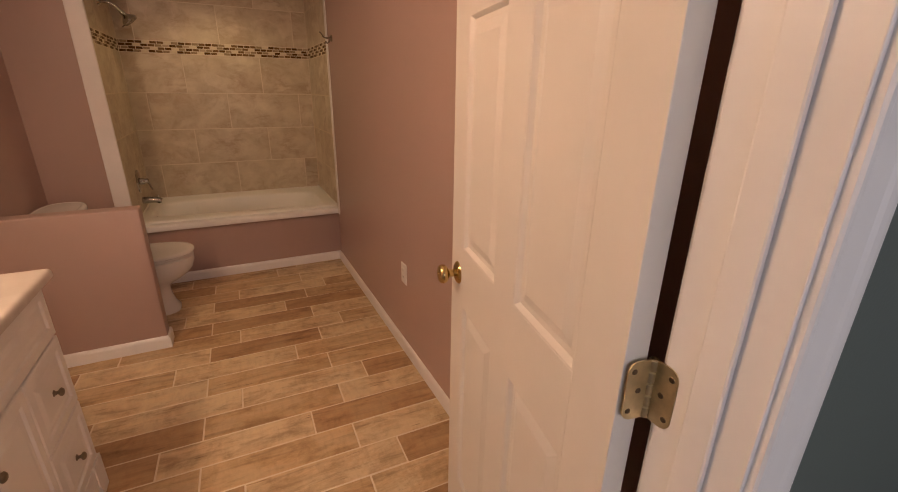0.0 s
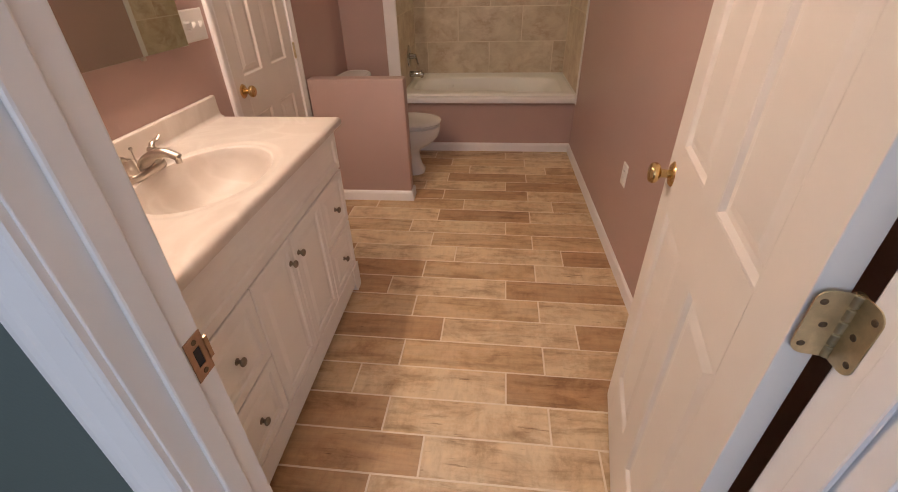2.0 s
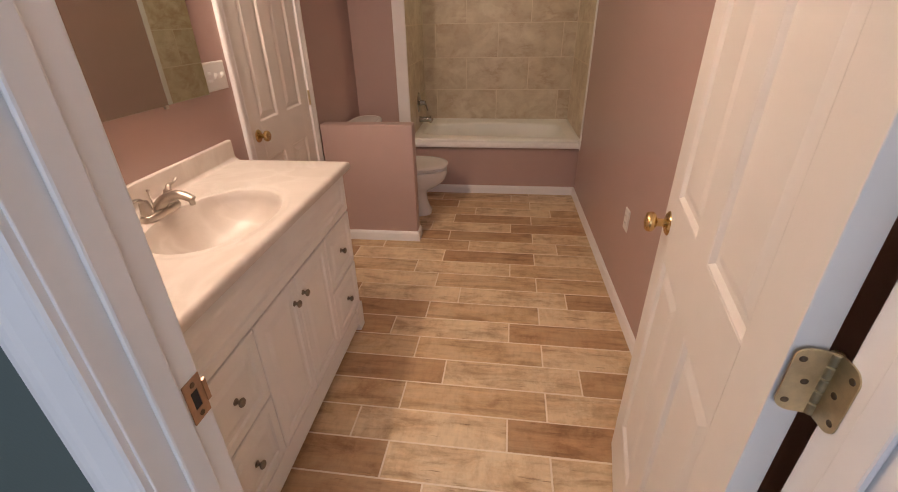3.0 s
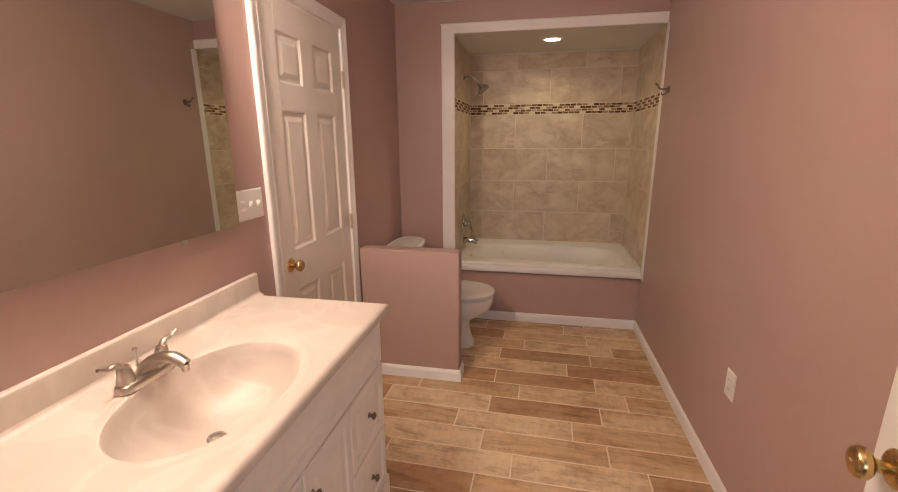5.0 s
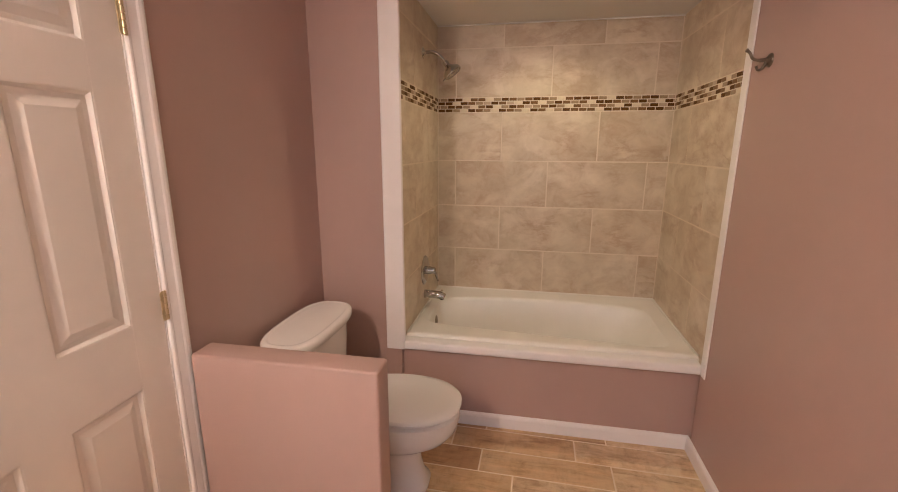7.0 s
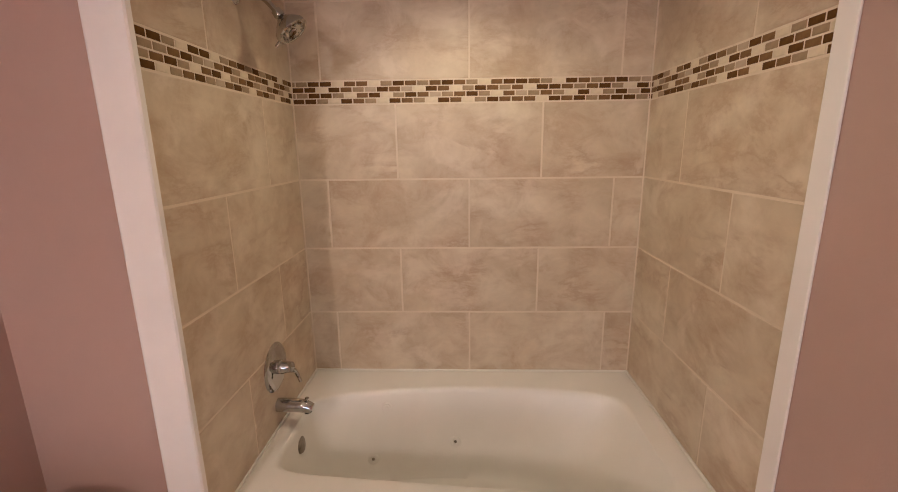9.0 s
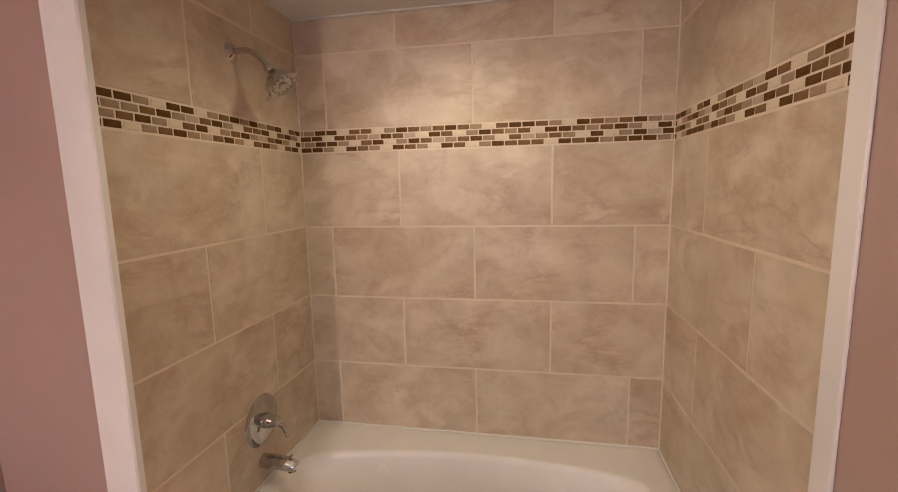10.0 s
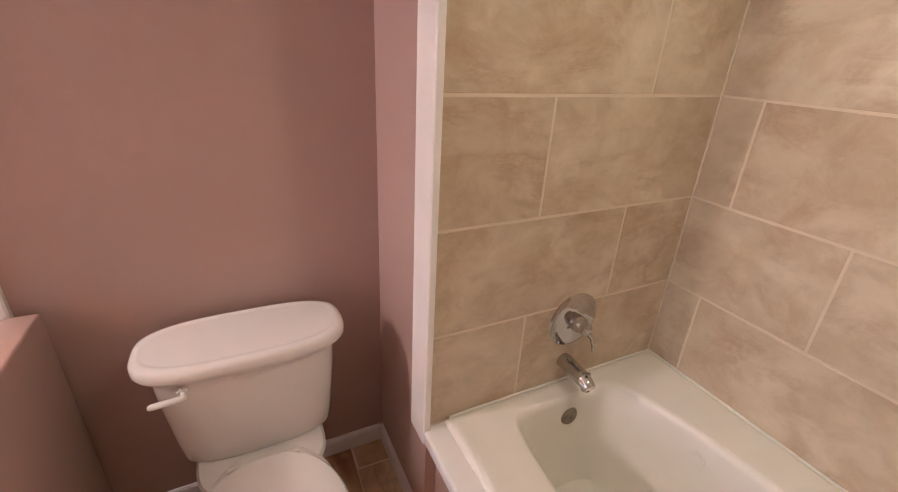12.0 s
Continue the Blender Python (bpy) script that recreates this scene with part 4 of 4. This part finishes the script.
op = thing("outlet_plate", "white duplex outlet plate on the mauve wall", "outlet")
part("plate", panel_face((XR, 4.236, 0.435), (0, -1, 0), (0, 0, 1), 0.076, 0.118, [(0, 0.0), (0, 0.002), (0.004, 0.006), (0.006, 0.0062)]), PLASTIC, op)
for zz in (0.513, 0.475):
    o = part("socket", box(XR - 0.0085, XR - 0.006, 4.198 - 0.017, 4.198 + 0.017, zz - 0.014, zz + 0.014, bevel=0.001), PLASTIC, op)
    # slots are near-black slips: their shade is in the colour
    part("slot", boxes((XR - 0.0088, XR - 0.0075, 4.190, 4.192, zz - 0.002, zz + 0.007), (XR - 0.0088, XR - 0.0075, 4.203, 4.205, zz - 0.002, zz + 0.007)), HOLE_SHADE, o)

# ---- wall tiles and mosaic band ----
def tile_mesh(name, w, h, t, mat, edge=0.0015):
    """A slab of width w and height h, standing on the x-z plane, its face at y = -t."""
    return mesh_of(panel_face((-w / 2, 0, -h / 2), (1, 0, 0), (0, 0, 1), w, h, [(0, 0.0), (0, t - edge), (edge, t)]), name, mat)


tile_cache = {}


def put_tile(parent, name, w, h, t, mat, m):
    key = (round(w, 4), round(h, 4), mat.name)
    if key not in tile_cache:
        tile_cache[key] = tile_mesh(name, w, h, t, mat)
    ob = new(name, tile_cache[key])
    ob.parent = parent
    ob.matrix_local = m
    return ob


TR = [(0.485, 0.786), (0.786, 1.086), (1.086, 1.388), (1.388, 1.698), (1.788, 2.087), (2.087, ZA)]
G = 0.0068


# mosaic rows from the top down: dark, brown, taupe, cream
MOSAIC = {"D": GLASS_DARK, "B": GLASS_MID, "T": GLASS_TAUPE, "C": STONE_CREAM, "S": STONE_TAN}
BAND_BACK = "TTDDCBBCTDBTBDBTCBDDBTCDBTBDTS DDCDBTSDBSCDBCTDBTBCDDBTBDTCDT TTDDTCBDCTDBSTBDTCBSTBTCDCTDSD DDTCDBTCDBTCDBCTDBBBCDBDTBDDTD"
BAND_SIDE = "DDTCDDCTBDTDTBDCBDB DTTBDTSBDTCBBDCBDTC TBDTCBDCTBDTSBDTCDB DDCTBDTSBDTCBDTCBDC"
BAND_END = "BDTCBDCTDBTSDBCTDDB DCTBDTSDBTCDBCTDBTC BDTCBBCTDBTSDBCDBDT DCTDDDTDBTCDBCDBTCD"


def tiled_wall(name, label, m, length, joints, pattern, first):
    """A grout bed with tiles; local x runs along the wall, faces look along -y at y = 0."""
    bed = part(name, box(0, length, 0.0012, 0.011, 0.44, ZA), WALL_GROUT)
    tagged(bed, label, "wall", "", "structure")
    bed.matrix_world = m
    for r, (z0, z1) in enumerate(TR):
        cuts = [0.0] + [j for j in joints[r % 2] if 0.02 < j < length - 0.02] + [length]
        for a, b in zip(cuts, cuts[1:]):
            put_tile(bed, "wall_tile", b - a - G, z1 - z0 - G, 0.009, STONE, Matrix.Translation(((a + b) / 2, 0.009, (z0 + z1) / 2)))
    ph, pw = 0.0225, 0.0501
    for r, row in enumerate(pattern.split()):
        z = 1.788 - ph * (r + 0.5)
        x = -pw * (0.0, 0.68)[(r + first) % 2]
        for letter in row:
            a, b = max(x, 0.0), min(x + pw, length)
            if b - a > 0.008:
                put_tile(bed, "mosaic_piece", b - a - 0.0048, ph - 0.0046, 0.0095, MOSAIC[letter], Matrix.Translation(((a + b) / 2, 0.009, z)))
            x += pw
    return bed


# order of joints: rows 1 and 3, then rows 2 and 4
tiled_wall("tiled_wall_back", "beige stone-look shower tiles with a brown mosaic band, back wall", Matrix.Translation((XT, YB, 0)), XTR - XT, ([0.122, 0.731, 1.340], [0.426, 1.034]), BAND_BACK, 1)
tiled_wall("tiled_wall_side", "beige stone-look shower tiles with a brown mosaic band, plumbing wall", Matrix.Translation((XT, YA + 0.001, 0)) @ Matrix.Rotation(radians(90), 4, "Z"), YB - YA - 0.001, ([0.295], [0.605]), BAND_SIDE, 0)
tiled_wall("tiled_wall_end", "beige stone-look shower tiles with a brown mosaic band, far end wall", Matrix.Translation((XTR, YB, 0)) @ Matrix.Rotation(radians(-90), 4, "Z"), YB - YA - 0.001, ([0.618], [0.306]), BAND_END, 0)

for x in (XT, XTR):
    structure("caulk_bead", box(x - 0.004, x + 0.004, YB - 0.004, YB + 0.004, 0.485, ZA - 0.012, bevel=0.002), WALL_GROUT, "pale caulk in the corner of the shower tiles", "caulk")

bead = boxes((XT, XTR, YB - 0.007, YB, 0.486, 0.500), (XT, XT + 0.007, 5.86, YB, 0.486, 0.500), (XTR - 0.007, XTR, 5.86, YB, 0.486, 0.500), bevel=0.003)
structure("caulk_tub", bead, ACRYLIC, "white caulk line between tub rim and tiles", "caulk")

# ---- floor planks ----
ASKEW = radians(-1.2)
# tone of the three planks round the main joint, row by row from the door
TONES = "DLL DLL DLL BLD BBL DLD BBL DLD DBL LLD LBB BLB LDL BLB DDL LLD LDB BLB DBL LBL".split()
PW, PL = 0.1563, 0.612
for k in range(-4, 20):
    v0 = k * PW
    off = (0.0, -0.16, 0.0, 0.16)[(k - 0) % 4]
    j0 = 1.365 - 1.68 + off - PL * 3
    for i in range(6):
        a, b = j0 + PL * i, j0 + PL * (i + 1)
        cxw = 1.68 + (a + b) / 2 * math.cos(ASKEW) - (v0 + PW / 2) * math.sin(ASKEW)
        cyw = 2.976 + (a + b) / 2 * math.sin(ASKEW) + (v0 + PW / 2) * math.cos(ASKEW)
        x0, x1 = max(cxw - PL / 2, XL - 0.01), min(cxw + PL / 2, XR + 0.004)
        if x1 - x0 < 0.03 or cyw > 5.90:
            continue
        w = x1 - x0
        tone = TONES[k + 2][i - 2] if -2 <= k < 18 and 2 <= i <= 4 else "BLD"[(k + i) % 3]
        key = ("plank", tone, round(w, 4))
        if key not in tile_cache:
            tile_cache[key] = mesh_of(panel_face((-w / 2 + 0.0036, -PW / 2 + 0.0036, 0), (1, 0, 0), (0, 1, 0), w - 0.0072, PW - 0.0072, [(0, -0.006), (0, -0.0010), (0.0014, 0.0)]), "floor_plank", PLANKS[tone])
        ob = new("floor_plank", tile_cache[key])
        ob.parent = floor
        ob.matrix_local = Matrix.Translation(((x0 + x1) / 2, cyw, 0)) @ Matrix.Rotation(ASKEW, 4, "Z")
